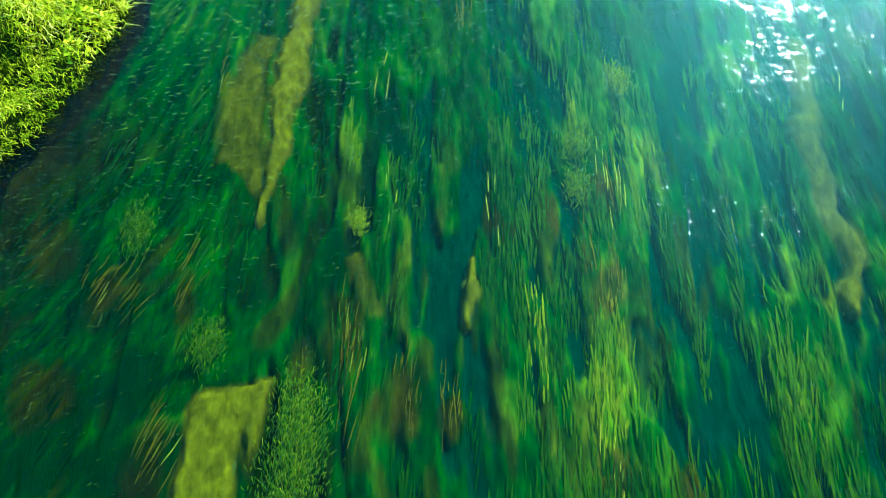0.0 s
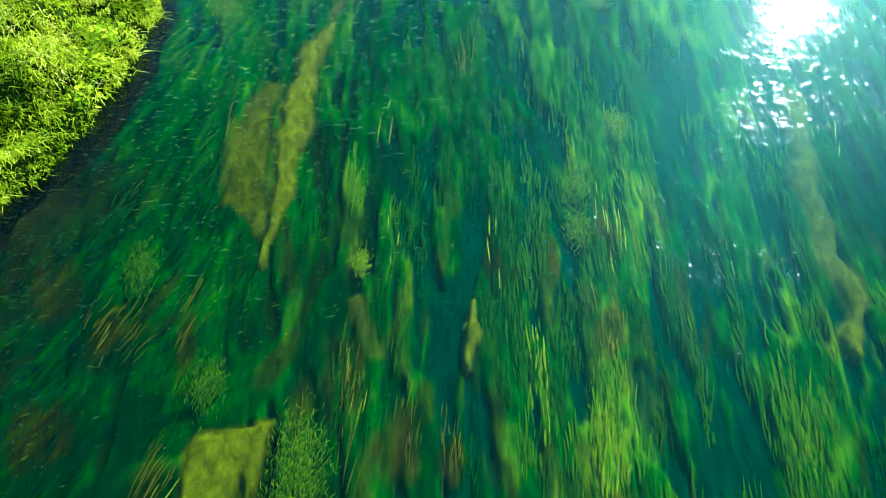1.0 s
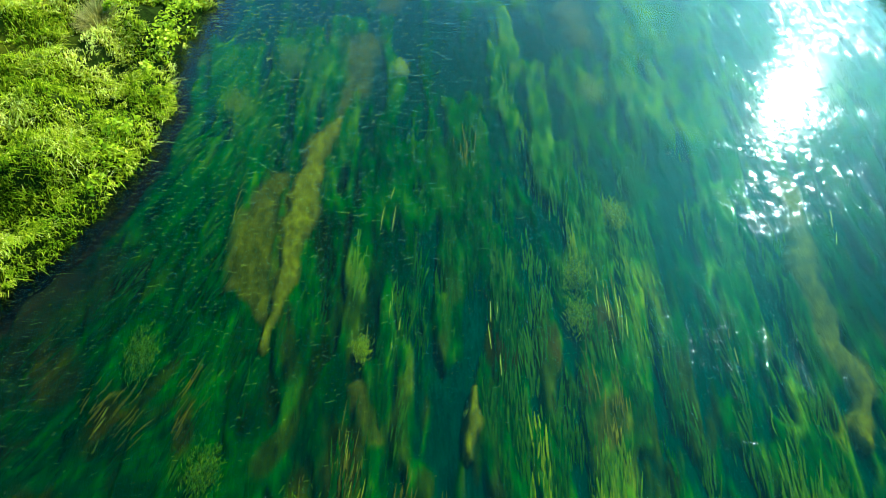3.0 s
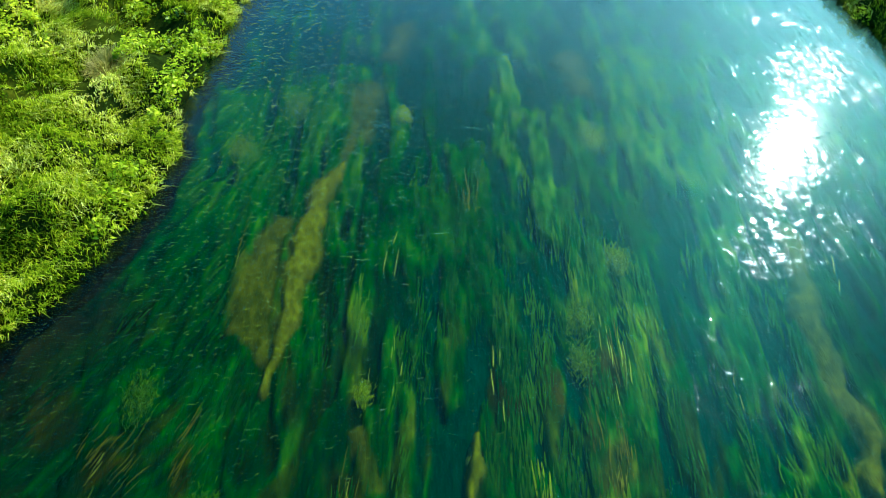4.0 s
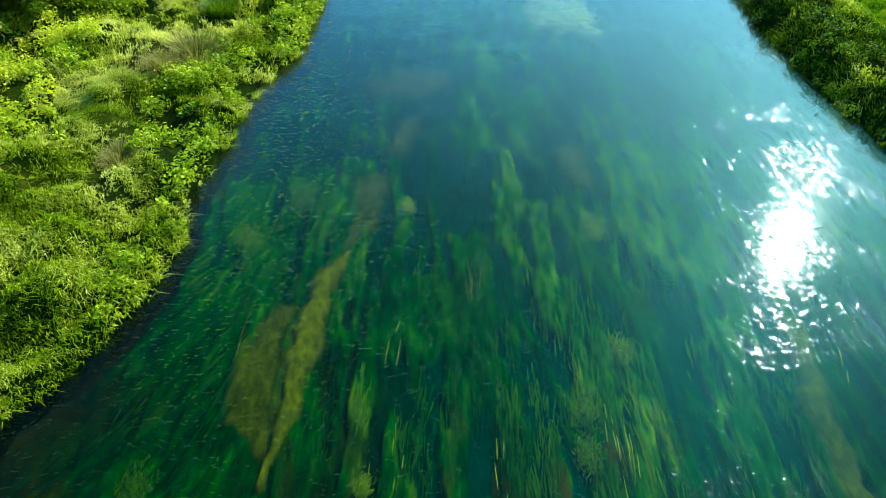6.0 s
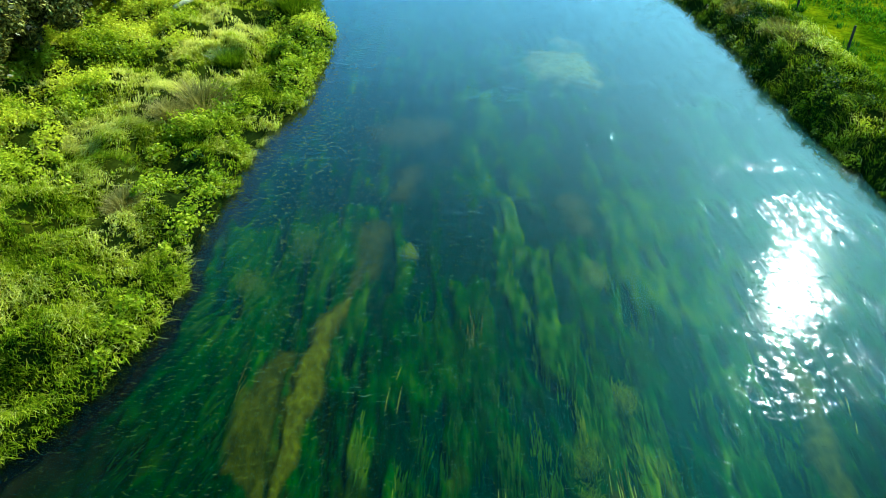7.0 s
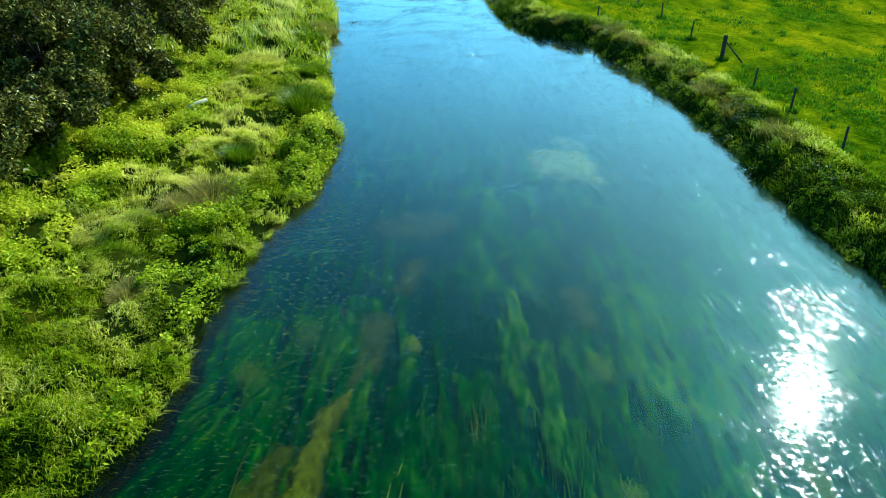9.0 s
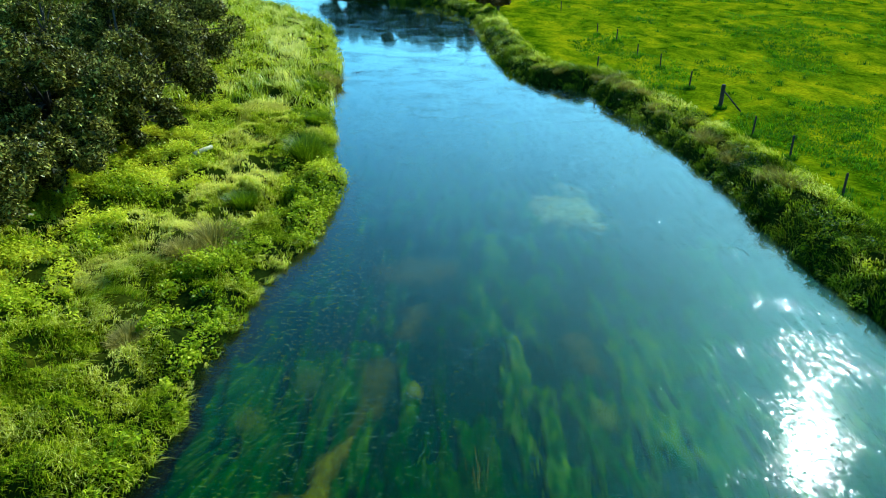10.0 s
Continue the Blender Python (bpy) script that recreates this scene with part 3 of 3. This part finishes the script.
def weed_bed(name, n_clumps, per, where, tone, mat, length=(0.3, 1.0), spread=0.08, width=0.011, k=5, y0=-3.0, y1=17.0, rise=0.08):
    """Clumps of strands that stream over the felt with the current; where(x, y) gives the chance of a clump, tone(x, y) its colour."""
    cx, cy = rng.uniform(-10, 14.5, n_clumps * 6), rng.uniform(y0, y1, n_clumps * 6)
    keep = (rng.random(len(cx)) < where(cx, cy)) & (shore(cx, cy) < -0.5)
    cx, cy = cx[keep][:n_clumps], cy[keep][:n_clumps]
    n = len(cx)
    size = rng.uniform(0.5, 1.35, n)
    own = tone(cx, cy) + rng.normal(0, 0.07, n)
    rep = np.repeat(np.arange(n), per)
    m = len(rep)
    x, y = cx[rep] + rng.normal(0, spread, m) * size[rep], cy[rep] + rng.normal(0, spread * 4.5, m) * size[rep]
    L = rng.uniform(*length, m) * size[rep]
    ang = np.pi / 2 + 0.30 * (fbm(x / 2.2, y / 4, 77, 2) - 0.5) - 0.06 - 0.5 * smooth(-2.5, -6.5, x) + rng.normal(0, 0.06, m) - (x - cx[rep]) * 0.4
    bare = np.maximum(sandy(x, y), np.maximum(sandy(x + np.cos(ang) * L * 0.5, y + np.sin(ang) * L * 0.5), sandy(x + np.cos(ang) * L, y + np.sin(ang) * L)))
    ok = rng.random(m) > 2.6 * bare
    x, y, L, ang, rep = x[ok], y[ok], L[ok], ang[ok][:, None], rep[ok]
    m = len(x)
    s = np.linspace(0, 1, k)[None]
    wob = rng.uniform(0, 6.28, m)[:, None] + s * rng.uniform(2, 6, m)[:, None]
    amp = (rng.uniform(0.006, 0.024, m) * np.minimum(1, L ** 1.5))[:, None]
    px = x[:, None] + np.cos(ang) * L[:, None] * s + amp * np.sin(wob)
    py = y[:, None] + np.sin(ang) * L[:, None] * s
    pz = np.minimum(canopy(px, py)[0] + 0.012 + rise * rng.random((m, 1)) * s, -0.04)
    w = width * rng.uniform(0.5, 1.6, m)[:, None] * np.sin(0.35 + s * 2.6)
    side = np.stack([np.sin(ang) * w, -np.cos(ang) * w, 0 * w], axis=2)
    tint = np.clip(own[rep][:, None] - 0.05 + 0.1 * s + rng.normal(0, 0.04, (m, 1)), 0, 1)
    return ribbons(name, np.stack([px, py, pz], axis=2), side, tint, mat)


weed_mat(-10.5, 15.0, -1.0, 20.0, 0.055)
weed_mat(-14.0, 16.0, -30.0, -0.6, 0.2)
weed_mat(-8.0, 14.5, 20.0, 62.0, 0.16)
STRANDS = "long green water weed streaming under the clear water"
tagged(new("water_weed", weed_bed("water_weed", 720, 20, lambda x, y: green_chance(x, y) * (0.25 + 0.75 * smooth(0.3, 1.5, x) * (1 - smooth(9, 13, y))), lambda x, y: green_tone(x, y) + 0.05, WEED, (0.2, 0.65), 0.09, 0.014)), STRANDS, "water weed", kind="stuff")
tagged(new("brown_water_weed", weed_bed("brown_water_weed", 190, 12, lambda x, y: brown_chance(x, y) * smooth(-7.6, -6.8, x), lambda x, y: rng.uniform(0.1, 0.5, len(x)), BROWNWEED, (0.2, 0.7), 0.10, 0.008)),
       "dying brown and straw-coloured water weed under the water", "water weed", kind="stuff")
tagged(new("weed_stems", weed_bed("weed_stems", 95, 4, lambda x, y: brown_chance(x, y) * (x > -7.2) * (y < 11) + 0.02, lambda x, y: rng.uniform(0.75, 1.0, len(x)), BROWNWEED, (0.2, 0.6), 0.08, 0.006, 5, 0.0, 13.0, 0.2)),
       "thin pale gold weed stems just under the surface", "water weed", kind="stuff")


def weed_bush(cx, cy, r, tone):
    """A dense tuft of fine leaves."""
    n = int(1500 * r) + 200
    x, y = cx + rng.normal(0, 0.38 * r, n), cy + rng.normal(0, 0.7 * r, n)
    L = rng.uniform(0.06, 0.17, n)
    s = np.linspace(0, 1, 4)[None]
    ang = rng.normal(np.pi / 2 - 0.1, 0.45, n)[:, None] + (cx - x)[:, None] * 0.5
    z = (canopy(x, y)[0] + rng.uniform(0.02, 0.16, n))[:, None] + 0.03 * np.sin(s * 3)
    line = np.stack([x[:, None] + np.cos(ang) * L[:, None] * s, y[:, None] + np.sin(ang) * L[:, None] * s, np.minimum(z, -0.04)], axis=2)
    w = 0.006 * np.sin(0.3 + s * 2.6) * rng.uniform(0.6, 1.5, (n, 1))
    side = np.stack([np.sin(ang) * w, -np.cos(ang) * w, rng.normal(0, 0.4, (n, 1)) * w], axis=2)
    me = ribbons("weed_clump", line, side, np.clip(rng.normal(tone, 0.13, n), 0, 1), WEED)
    tagged(new("weed_clump", me), "bright yellow-green clump of fine-leaved weed under water", "water weed", "weed clumps", "stuff")


for cx, cy, r, tone in ((-2.6, 3.5, 0.62, 0.68), (-2.7, 2.5, 0.70, 0.66), (4.3, 11.05, 0.32, 0.82), (4.45, 15.7, 0.40, 0.85), (-0.84, 16.9, 0.24, 0.95), (-1.6, 7.6, 0.2, 0.85), (3.1, 9.3, 0.3, 0.72),
                        (3.0, 8.3, 0.3, 0.72), (-4.4, 5.0, 0.4, 0.55), (-6.1, 7.6, 0.4, 0.55), (-5.3, 15.4, 0.4, 0.7), (-4.0, 17.4, 0.5, 0.62)):
    weed_bush(cx, cy, r, tone)

# ---- left bank ----


def scatter(n, x0, x1, y0, y1, chance):
    x, y = rng.uniform(x0, x1, n), rng.uniform(y0, y1, n)
    keep = rng.random(n) < chance(x, y)
    return x[keep], y[keep]


def on_left(lo, hi):
    def chance(x, y):
        d = shore(x, y)
        return ((d > lo) & (d < hi) & (x < middle(y))) * 1.0
    return chance


def mown_strip(x, y):
    """A band of fine yellow-green grass along the middle of the left bank."""
    d = shore(x, y)
    return smooth(2.2, 3.2, d) * (1 - smooth(5.2, 6.4, d)) * smooth(16, 21, y)


def herb_zone(x, y):
    """1 where broad-leaved herbs stand, 0 where grass does."""
    d = shore(x, y)
    strip = mown_strip(x, y)
    return smooth(0.46, 0.56, fbm(x / 2.1, y / 2.1, 63, 3) + 0.38 * smooth(13, 19, y) - 0.28 + 0.10 * smooth(5.5, 7, d) - 0.40 * strip)


def tufts(name, n, x0, x1, y0, y1, chance, per, spread, length, width, mat, tone, k=4, bend=0.7, lean_to=None):
    """Grass in tufts, each with its own lean, length and colour."""
    tx, ty = scatter(n, x0, x1, y0, y1, chance)
    m = len(tx)
    rep = np.repeat(np.arange(m), per)
    size = rng.uniform(0.55, 1.35, m) * (0.6 + 0.8 * fbm(tx / 1.6, ty / 1.6, 15, 2))
    way = rng.uniform(0, 6.28, m) if lean_to is None else lean_to(tx, ty)
    own = tone(tx, ty) + rng.normal(0, 0.10, m)
    x, y = tx[rep] + rng.normal(0, spread, m * per) * size[rep], ty[rep] + rng.normal(0, spread, m * per) * size[rep]
    L = rng.uniform(*length, m * per) * size[rep]
    z = np.maximum(height(x, y), -0.02) - 0.02
    return blades(name, x, y, z, L, rng.uniform(*width, m * per), np.clip(own[rep] + rng.normal(0, 0.16, m * per), 0, 1), mat, bend, k, way[rep] + rng.normal(0, 0.25, m * per))


def domes(name, n, x0, x1, y0, y1, chance, per, radius, leaf, mat, tone):
    """Leafy herbs as low uneven mounds of leaves, with gaps between."""
    tx, ty = scatter(n, x0, x1, y0, y1, chance)
    m = len(tx)
    rep = np.repeat(np.arange(m), per)
    r = rng.uniform(*radius, m)
    own = tone(tx, ty) + rng.normal(0, 0.10, m)
    v = rng.normal(0, 1, (m * per, 3))
    v[:, 2] = np.abs(v[:, 2])
    v /= np.linalg.norm(v, axis=1)[:, None]
    q = r[rep] * (0.75 + 0.4 * rng.random(m * per)) * np.where(rng.random(m * per) < 0.25, 0.6, 1.0)
    p = np.stack([tx[rep], ty[rep], (np.maximum(height(tx, ty), 0.0))[rep]], axis=1) + v * q[:, None] * np.array([1, 1, 1.6])
    # Top light is put into the tint: a mound's upper leaves are lighter.
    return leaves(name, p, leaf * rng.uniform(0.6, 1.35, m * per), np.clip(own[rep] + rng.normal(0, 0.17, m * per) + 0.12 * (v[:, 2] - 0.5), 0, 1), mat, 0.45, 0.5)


def clumped(x, y):
    """Gaps of bare soil between the plants, coloured near black to deepen their shade."""
    thick = 0.16 + 0.42 * (1 - smooth(12, 19, y))
    return thick + (1 - thick) * smooth(0.38, 0.52, fbm(x / 0.95, y / 0.95, 141, 2))


def left_tone(x, y):
    return 0.54 + 1.4 * (fbm(x / 1.9, y / 1.9, 23, 3) - 0.46) + 0.14 * smooth(1.5, 4, shore(x, y)) + 0.12 * mown_strip(x, y)


def left_lean(x, y):
    """The grass leans over the water and down the stream."""
    return rng.normal(-0.75 + 2.6 * (fbm(x / 2.0, y / 2.0, 33, 2) - 0.5) * smooth(0.5, 3.0, shore(x, y)), 0.28, len(x))


GRASS_LABEL, HERB_LABEL = "lush sunlit bright green grass on the river bank", "dense broad-leaved waterside herbs in full sun"
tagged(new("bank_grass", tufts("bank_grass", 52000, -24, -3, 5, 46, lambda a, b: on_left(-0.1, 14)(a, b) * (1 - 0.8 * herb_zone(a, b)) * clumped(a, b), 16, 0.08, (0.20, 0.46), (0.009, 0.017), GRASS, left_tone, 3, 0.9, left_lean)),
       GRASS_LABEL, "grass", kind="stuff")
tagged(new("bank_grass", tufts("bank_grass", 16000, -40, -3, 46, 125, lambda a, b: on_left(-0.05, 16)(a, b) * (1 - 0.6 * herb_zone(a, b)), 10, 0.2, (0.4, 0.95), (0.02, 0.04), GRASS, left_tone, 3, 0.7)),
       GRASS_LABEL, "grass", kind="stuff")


def herb_chance(lo, hi):
    return lambda a, b: on_left(lo, hi)(a, b) * clumped(a, b) * np.maximum(herb_zone(a, b), 0.55 * (shore(a, b) < 0.5) * smooth(11, 14, b))


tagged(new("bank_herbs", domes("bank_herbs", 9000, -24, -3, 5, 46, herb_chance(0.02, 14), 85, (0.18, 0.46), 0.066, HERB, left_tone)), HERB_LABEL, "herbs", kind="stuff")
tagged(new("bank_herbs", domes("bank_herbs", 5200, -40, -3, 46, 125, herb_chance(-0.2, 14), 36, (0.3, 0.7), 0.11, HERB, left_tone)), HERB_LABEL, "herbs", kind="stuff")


def tussock(cx, cy, r, tall, n, mat, tone, label, stiff=0.45):
    a, q = rng.uniform(0, 6.283, n), np.sqrt(rng.random(n)) * r * 0.5
    x, y = cx + q * np.cos(a), cy + q * np.sin(a)
    L = tall * rng.uniform(0.6, 1.1, n)
    droop = np.clip(0.2 + 1.1 * stiff * q / (r * 0.5) + rng.normal(0, 0.12, n), 0.05, 1.2)
    me = blades("tussock", x, y, np.maximum(height(x, y), 0) - 0.03, L, rng.uniform(0.008, 0.016, n), np.clip(rng.normal(tone, 0.15, n), 0, 1), mat, 0.5, 5, a + rng.normal(0, 0.3, n), droop)
    return tagged(new("tussock", me), label, "grass tussock", "tussocks on the bank")


for cx, cy, r, tall in ((-6.9, 35.0, 1.3, 1.5), (-7.7, 42.5, 1.2, 1.2), (-9.0, 50.5, 1.5, 1.3), (-8.6, 28.5, 0.9, 0.9)):
    tussock(cx, cy, r, tall, 1500, GRASS, 0.14, "tall dark green rush tussock on the river bank")
for cx, cy, r, tall in ((-8.6, 24.4, 1.3, 1.3), (-9.4, 23.4, 0.9, 1.0), (-9.3, 17.8, 0.7, 0.6), (-8.5, 55, 1.6, 1.2)):
    tussock(cx, cy, r, tall, 1100, STRAW, 0.45, "arching tussock with dry straw-coloured stems on the bank", 0.7)

# ---- right bank and pasture ----


def on_right(lo, hi):
    def chance(x, y):
        d = shore(x, y)
        return ((d > lo) & (d < hi) & (x > middle(y))) * 1.0
    return chance


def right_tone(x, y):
    # Bank-face shade put into the tone: darker by the water, lighter on top.
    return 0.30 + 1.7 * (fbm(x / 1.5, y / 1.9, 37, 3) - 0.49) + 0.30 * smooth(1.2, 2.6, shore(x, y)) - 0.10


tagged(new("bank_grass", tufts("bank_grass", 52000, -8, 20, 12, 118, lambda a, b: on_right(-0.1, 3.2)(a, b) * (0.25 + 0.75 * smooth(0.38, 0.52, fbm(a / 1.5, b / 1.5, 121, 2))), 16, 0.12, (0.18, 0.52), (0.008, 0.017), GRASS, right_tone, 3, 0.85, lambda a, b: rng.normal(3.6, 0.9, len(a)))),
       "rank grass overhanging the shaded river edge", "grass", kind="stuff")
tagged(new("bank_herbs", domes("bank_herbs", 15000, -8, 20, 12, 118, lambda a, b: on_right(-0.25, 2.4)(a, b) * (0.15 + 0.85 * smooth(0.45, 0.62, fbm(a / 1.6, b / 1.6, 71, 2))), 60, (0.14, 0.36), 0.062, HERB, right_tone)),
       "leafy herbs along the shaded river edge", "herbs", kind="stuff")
for cy in np.arange(17.0, 62, 1.7):
    cy = cy + rng.uniform(-0.5, 0.5)
    cx = np.interp(cy, [q for _, q in RIGHT], [p for p, _ in RIGHT]) + rng.uniform(1.0, 2.0)
    if fbm(np.array([cy / 4.0]), np.array([2.0]), 99, 2)[0] > 0.42:
        tussock(cx, cy, rng.uniform(0.7, 1.2), rng.uniform(0.4, 0.75), 450, STRAW, rng.uniform(0.1, 0.4), "arching tussock of part-dried grass on the bank top", 0.8)

def rank(x, y):
    """Where the cattle have left darker, longer grass."""
    return smooth(0.48, 0.68, fbm(x / 4.5, y / 8.5, 83, 4))


x, y = scatter(600000, 12, 110, 14, 135, lambda a, b: on_right(2.6, 90)(a, b) * (0.15 + 0.85 * rank(a, b)) * np.clip(34 / b, 0.25, 1) ** 1.5)
x, y = x[:95000], y[:95000]
rk = rank(x, y)
L = (0.05 + 0.13 * rk) * rng.uniform(0.6, 1.3, len(x)) * (1 + y / 120)
tone = 0.50 - 0.30 * rk + 0.5 * (fbm(x / 4, y / 4, 85, 2) - 0.45) + rng.normal(0, 0.06, len(x))
tagged(new("meadow_grass", blades("meadow_grass", x, y, height(x, y) - 0.01, L, rng.uniform(0.012, 0.024, len(x)) * (1 + y / 60), np.clip(tone, 0, 1), MEADOW, 0.8, 3)),
       "grazed bright green pasture with darker rank patches", "grass", kind="stuff")
tagged(new("meadow_tufts", tufts("meadow_tufts", 16000, 12, 100, 14, 130, lambda a, b: on_right(3.0, 80)(a, b) * (0.12 + 0.6 * rank(a, b) ** 2) * np.clip(40 / b, 0.2, 1), 22, 0.16, (0.15, 0.42), (0.015, 0.035), MEADOW,
                                       lambda a, b: 0.10 + 0.5 * (fbm(a / 3, b / 3, 87, 2) - 0.4), 3, 0.7)),
       "dark coarse tufts left standing in the grazed pasture", "grass", kind="stuff")

# ---- fence ----


def fence_post(x, y, tall, r, tilt, brace=False):
    z = float(height(np.array([x]), np.array([y]))[0])
    bm = bmesh.new()
    tube(bm, [(0, 0, -0.25), (0, 0, 0.3), (0.01, 0, tall - 0.05), (0.012, 0.004, tall - 0.01), (0.012, 0.004, tall)], [r * 1.05, r, r * 0.95, r * 0.85, r * 0.6], 10)
    ob = part("fence_post", bm, POSTWOOD)
    if brace:
        base = tagged(new("fence_post"), "stout weathered strainer post with a slanting brace", "fence post", "posts of the pasture fence")
        base.matrix_world = pose(x, y, z)
        ob.name = "post"
        ob.parent = base
        b2 = bmesh.new()
        tube(b2, [(0.10, -0.05, tall * 0.72), (0.55, -0.4, tall * 0.36), (1.0, -0.75, 0.0)], [0.045, 0.05, 0.05], 8)
        part("brace", b2, POSTWOOD, base)
        return base
    ob.matrix_world = pose(x, y, z, tilt[0], tilt[1], 0)
    return tagged(ob, "weathered grey wooden fence post standing in the pasture", "fence post", "posts of the pasture fence")


POSTS = ((16.8, 28.0, 1.15), (17.0, 33.5, 1.2), (16.7, 37.4, 1.15), (16.9, 49.0, 1.2), (17.0, 56.5, 1.15), (16.3, 61.0, 1.1), (16.1, 68.0, 1.1), (15.4, 73.5, 1.15), (14.7, 92.5, 1.2), (17.0, 23.4, 1.15), (12.0, 56.0, 1.0))
for x, y, tall in POSTS:
    fence_post(x, y, tall, 0.055, (rng.uniform(-3, 3), rng.uniform(-3, 3)))
fence_post(17.1, 43.5, 1.5, 0.13, (0, 0), True)
for x, y in [p[:2] for p in POSTS[:8]] + [(17.1, 43.5)]:
    me = blades("tussock", *(lambda a, q: (x + q * np.cos(a), y + q * np.sin(a), height(x + q * np.cos(a), y + q * np.sin(a)) - 0.02))(rng.uniform(0, 6.28, 260), 0.4 * np.sqrt(rng.random(260))),
                rng.uniform(0.2, 0.5, 260), rng.uniform(0.01, 0.02, 260), np.clip(rng.normal(0.12, 0.08, 260), 0, 1), MEADOW, 0.6, 4)
    tagged(new("tussock", me), "dark uncut grass tuft round a fence post", "grass tussock", "tufts at the fence posts")

# ---- trees ----


def tree(x, y, crown, tall, n_leaves, leaf, mat, label, category="tree", name="tree", lobes=34, lowest=0.04, seed=1):
    """Trunk, limbs that fork to each lobe of the crown, and leaves in uneven clumps on those lobes."""
    r = np.random.default_rng(seed)
    z = float(height(np.array([x]), np.array([y]))[0])
    base = tagged(new(name), label, category)
    base.matrix_world = pose(x, y, z)
    bm = bmesh.new()
    tube(bm, [(0, 0, -0.3), (0.05, 0, tall * 0.15), (0.1, 0.1, tall * 0.4), (0.05, 0.2, tall * 0.7)], [0.26, 0.2, 0.14, 0.05], 9)
    part("trunk", bm, BARK, base)
    centres = []
    for i in range(lobes):
        a = 2.399963 * i + r.uniform(-0.4, 0.4)
        q = crown * math.sqrt((i + 0.5) / lobes) * r.uniform(0.72, 0.98)
        h = tall * (lowest + (0.82 - lowest) * (1 - (q / crown) ** 2 * 0.75) * r.uniform(0.30, 1.05))
        centres.append((q * math.cos(a), q * math.sin(a), h, crown * r.uniform(0.17, 0.33)))
        bm = bmesh.new()
        s = tall * r.uniform(0.15, 0.4)
        tube(bm, [(0.08, 0.08, s), (q * math.cos(a) * 0.5, q * math.sin(a) * 0.5, s * 0.4 + h * 0.6), (q * math.cos(a), q * math.sin(a), h)], [0.08, 0.05, 0.015], 6)
        part("limb", bm, BARK, base)
    c = np.array(centres)
    pick = r.integers(0, lobes, n_leaves)
    v = r.normal(0, 1, (n_leaves, 3))
    v /= np.linalg.norm(v, axis=1)[:, None]
    sub = 0.55 + 0.45 * vnoise(v[:, 0] * 4 + pick * 7.3, v[:, 1] * 4 + v[:, 2] * 3, seed)
    p = c[pick, :3] + v * (c[pick, 3] * sub * r.random(n_leaves) ** 0.2)[:, None] * np.array([1, 1, 0.9])
    p[:, 2] = np.maximum(p[:, 2], 0.15)
    tone = np.clip(0.45 + 0.5 * (vnoise(p[:, 0] * 1.6, p[:, 2] * 1.6 + p[:, 1], seed) - 0.5) + r.normal(0, 0.26, n_leaves), 0, 1)
    ob = new("crown", leaves("crown", p, leaf * r.uniform(0.6, 1.3, n_leaves), tone, mat, 0.2, 0.42))
    ob.parent = base
    return base


SALLOW_LABEL = "grey-green sallow tree with a broad low crown on the bank"
for i, (x, y, crown, tall, n) in enumerate(((-17.2, 21.8, 3.3, 5.5, 26000), (-18.4, 24.5, 4.2, 8.5, 50000), (-16.4, 28.6, 2.9, 4.6, 22000), (-16.2, 36.6, 2.8, 5.0, 18000), (-17.9, 32.0, 4.9, 9.0, 64000), (-18.6, 42.0, 5.2, 9.5, 46000), (-20.3, 54.0, 5.8, 9.5, 34000),
                                            (-24.5, 68.0, 5.0, 9.0, 18000), (-27.0, 28.0, 4.5, 8.0, 16000), (-27.5, 40.0, 4.8, 8.0, 14000), (-29.0, 54.0, 4.8, 8.0, 10000))):
    tree(x, y, crown, tall, n, 0.075 + 0.0012 * y, SALLOW, SALLOW_LABEL, seed=20 + i)
for i, (x, y, crown, tall) in enumerate(((-16.0, 130.0, 5.0, 9.0), (-11.5, 127.5, 5.0, 9.0), (-7.0, 125.5, 5.2, 9.5), (-2.5, 122.5, 5.0, 8.5), (2.5, 119.5, 4.8, 8.0), (7.5, 115.0, 4.5, 7.0))):
    tree(x, y, crown, tall, 14000, 0.42, FARLEAF, "dark green tree at the far bend of the river", lobes=36, lowest=0.02, seed=50 + i)
for i, (x, y, crown, tall) in enumerate(((5.6, 99.0, 2.6, 3.0), (7.0, 94.0, 2.0, 2.4))):
    tree(x, y, crown, tall, 5000, 0.15, RUSSET, "russet-brown shrub at the river edge", "shrub", "shrub", 9, 0.1, seed=70 + i)

# ---- small things ----
bm = bmesh.new()
tube(bm, [(-0.62, 0, 0), (-0.58, 0, 0.0), (0, 0.03, 0.01), (0.55, 0, 0.0), (0.6, 0, 0.0)], [0.06, 0.1, 0.11, 0.1, 0.05], 10)
log = tagged(part("log", bm, PALEWOOD), "bleached pale timber log lying in the bank grass", "log")
log.matrix_world = pose(-11.95, 34.4, float(height(np.array([-11.95]), np.array([34.4]))[0]) + 0.45, 0, -4, 58)
bm = bmesh.new()
for i in range(7):
    a = i * 0.9
    tube(bm, [(0, 0, -0.5), (0.3 * math.cos(a) * (i % 3), 0.15 * math.sin(a), 0.1), (0.55 * math.cos(a), 0.35 * math.sin(a), 0.22 + 0.06 * (i % 4))], [0.02, 0.016, 0.006], 5)
twig = tagged(part("branch", bm, BARK), "dark bare branch sticking out of the water", "branch")
twig.matrix_world = pose(-7.0, 60.4, -0.1)
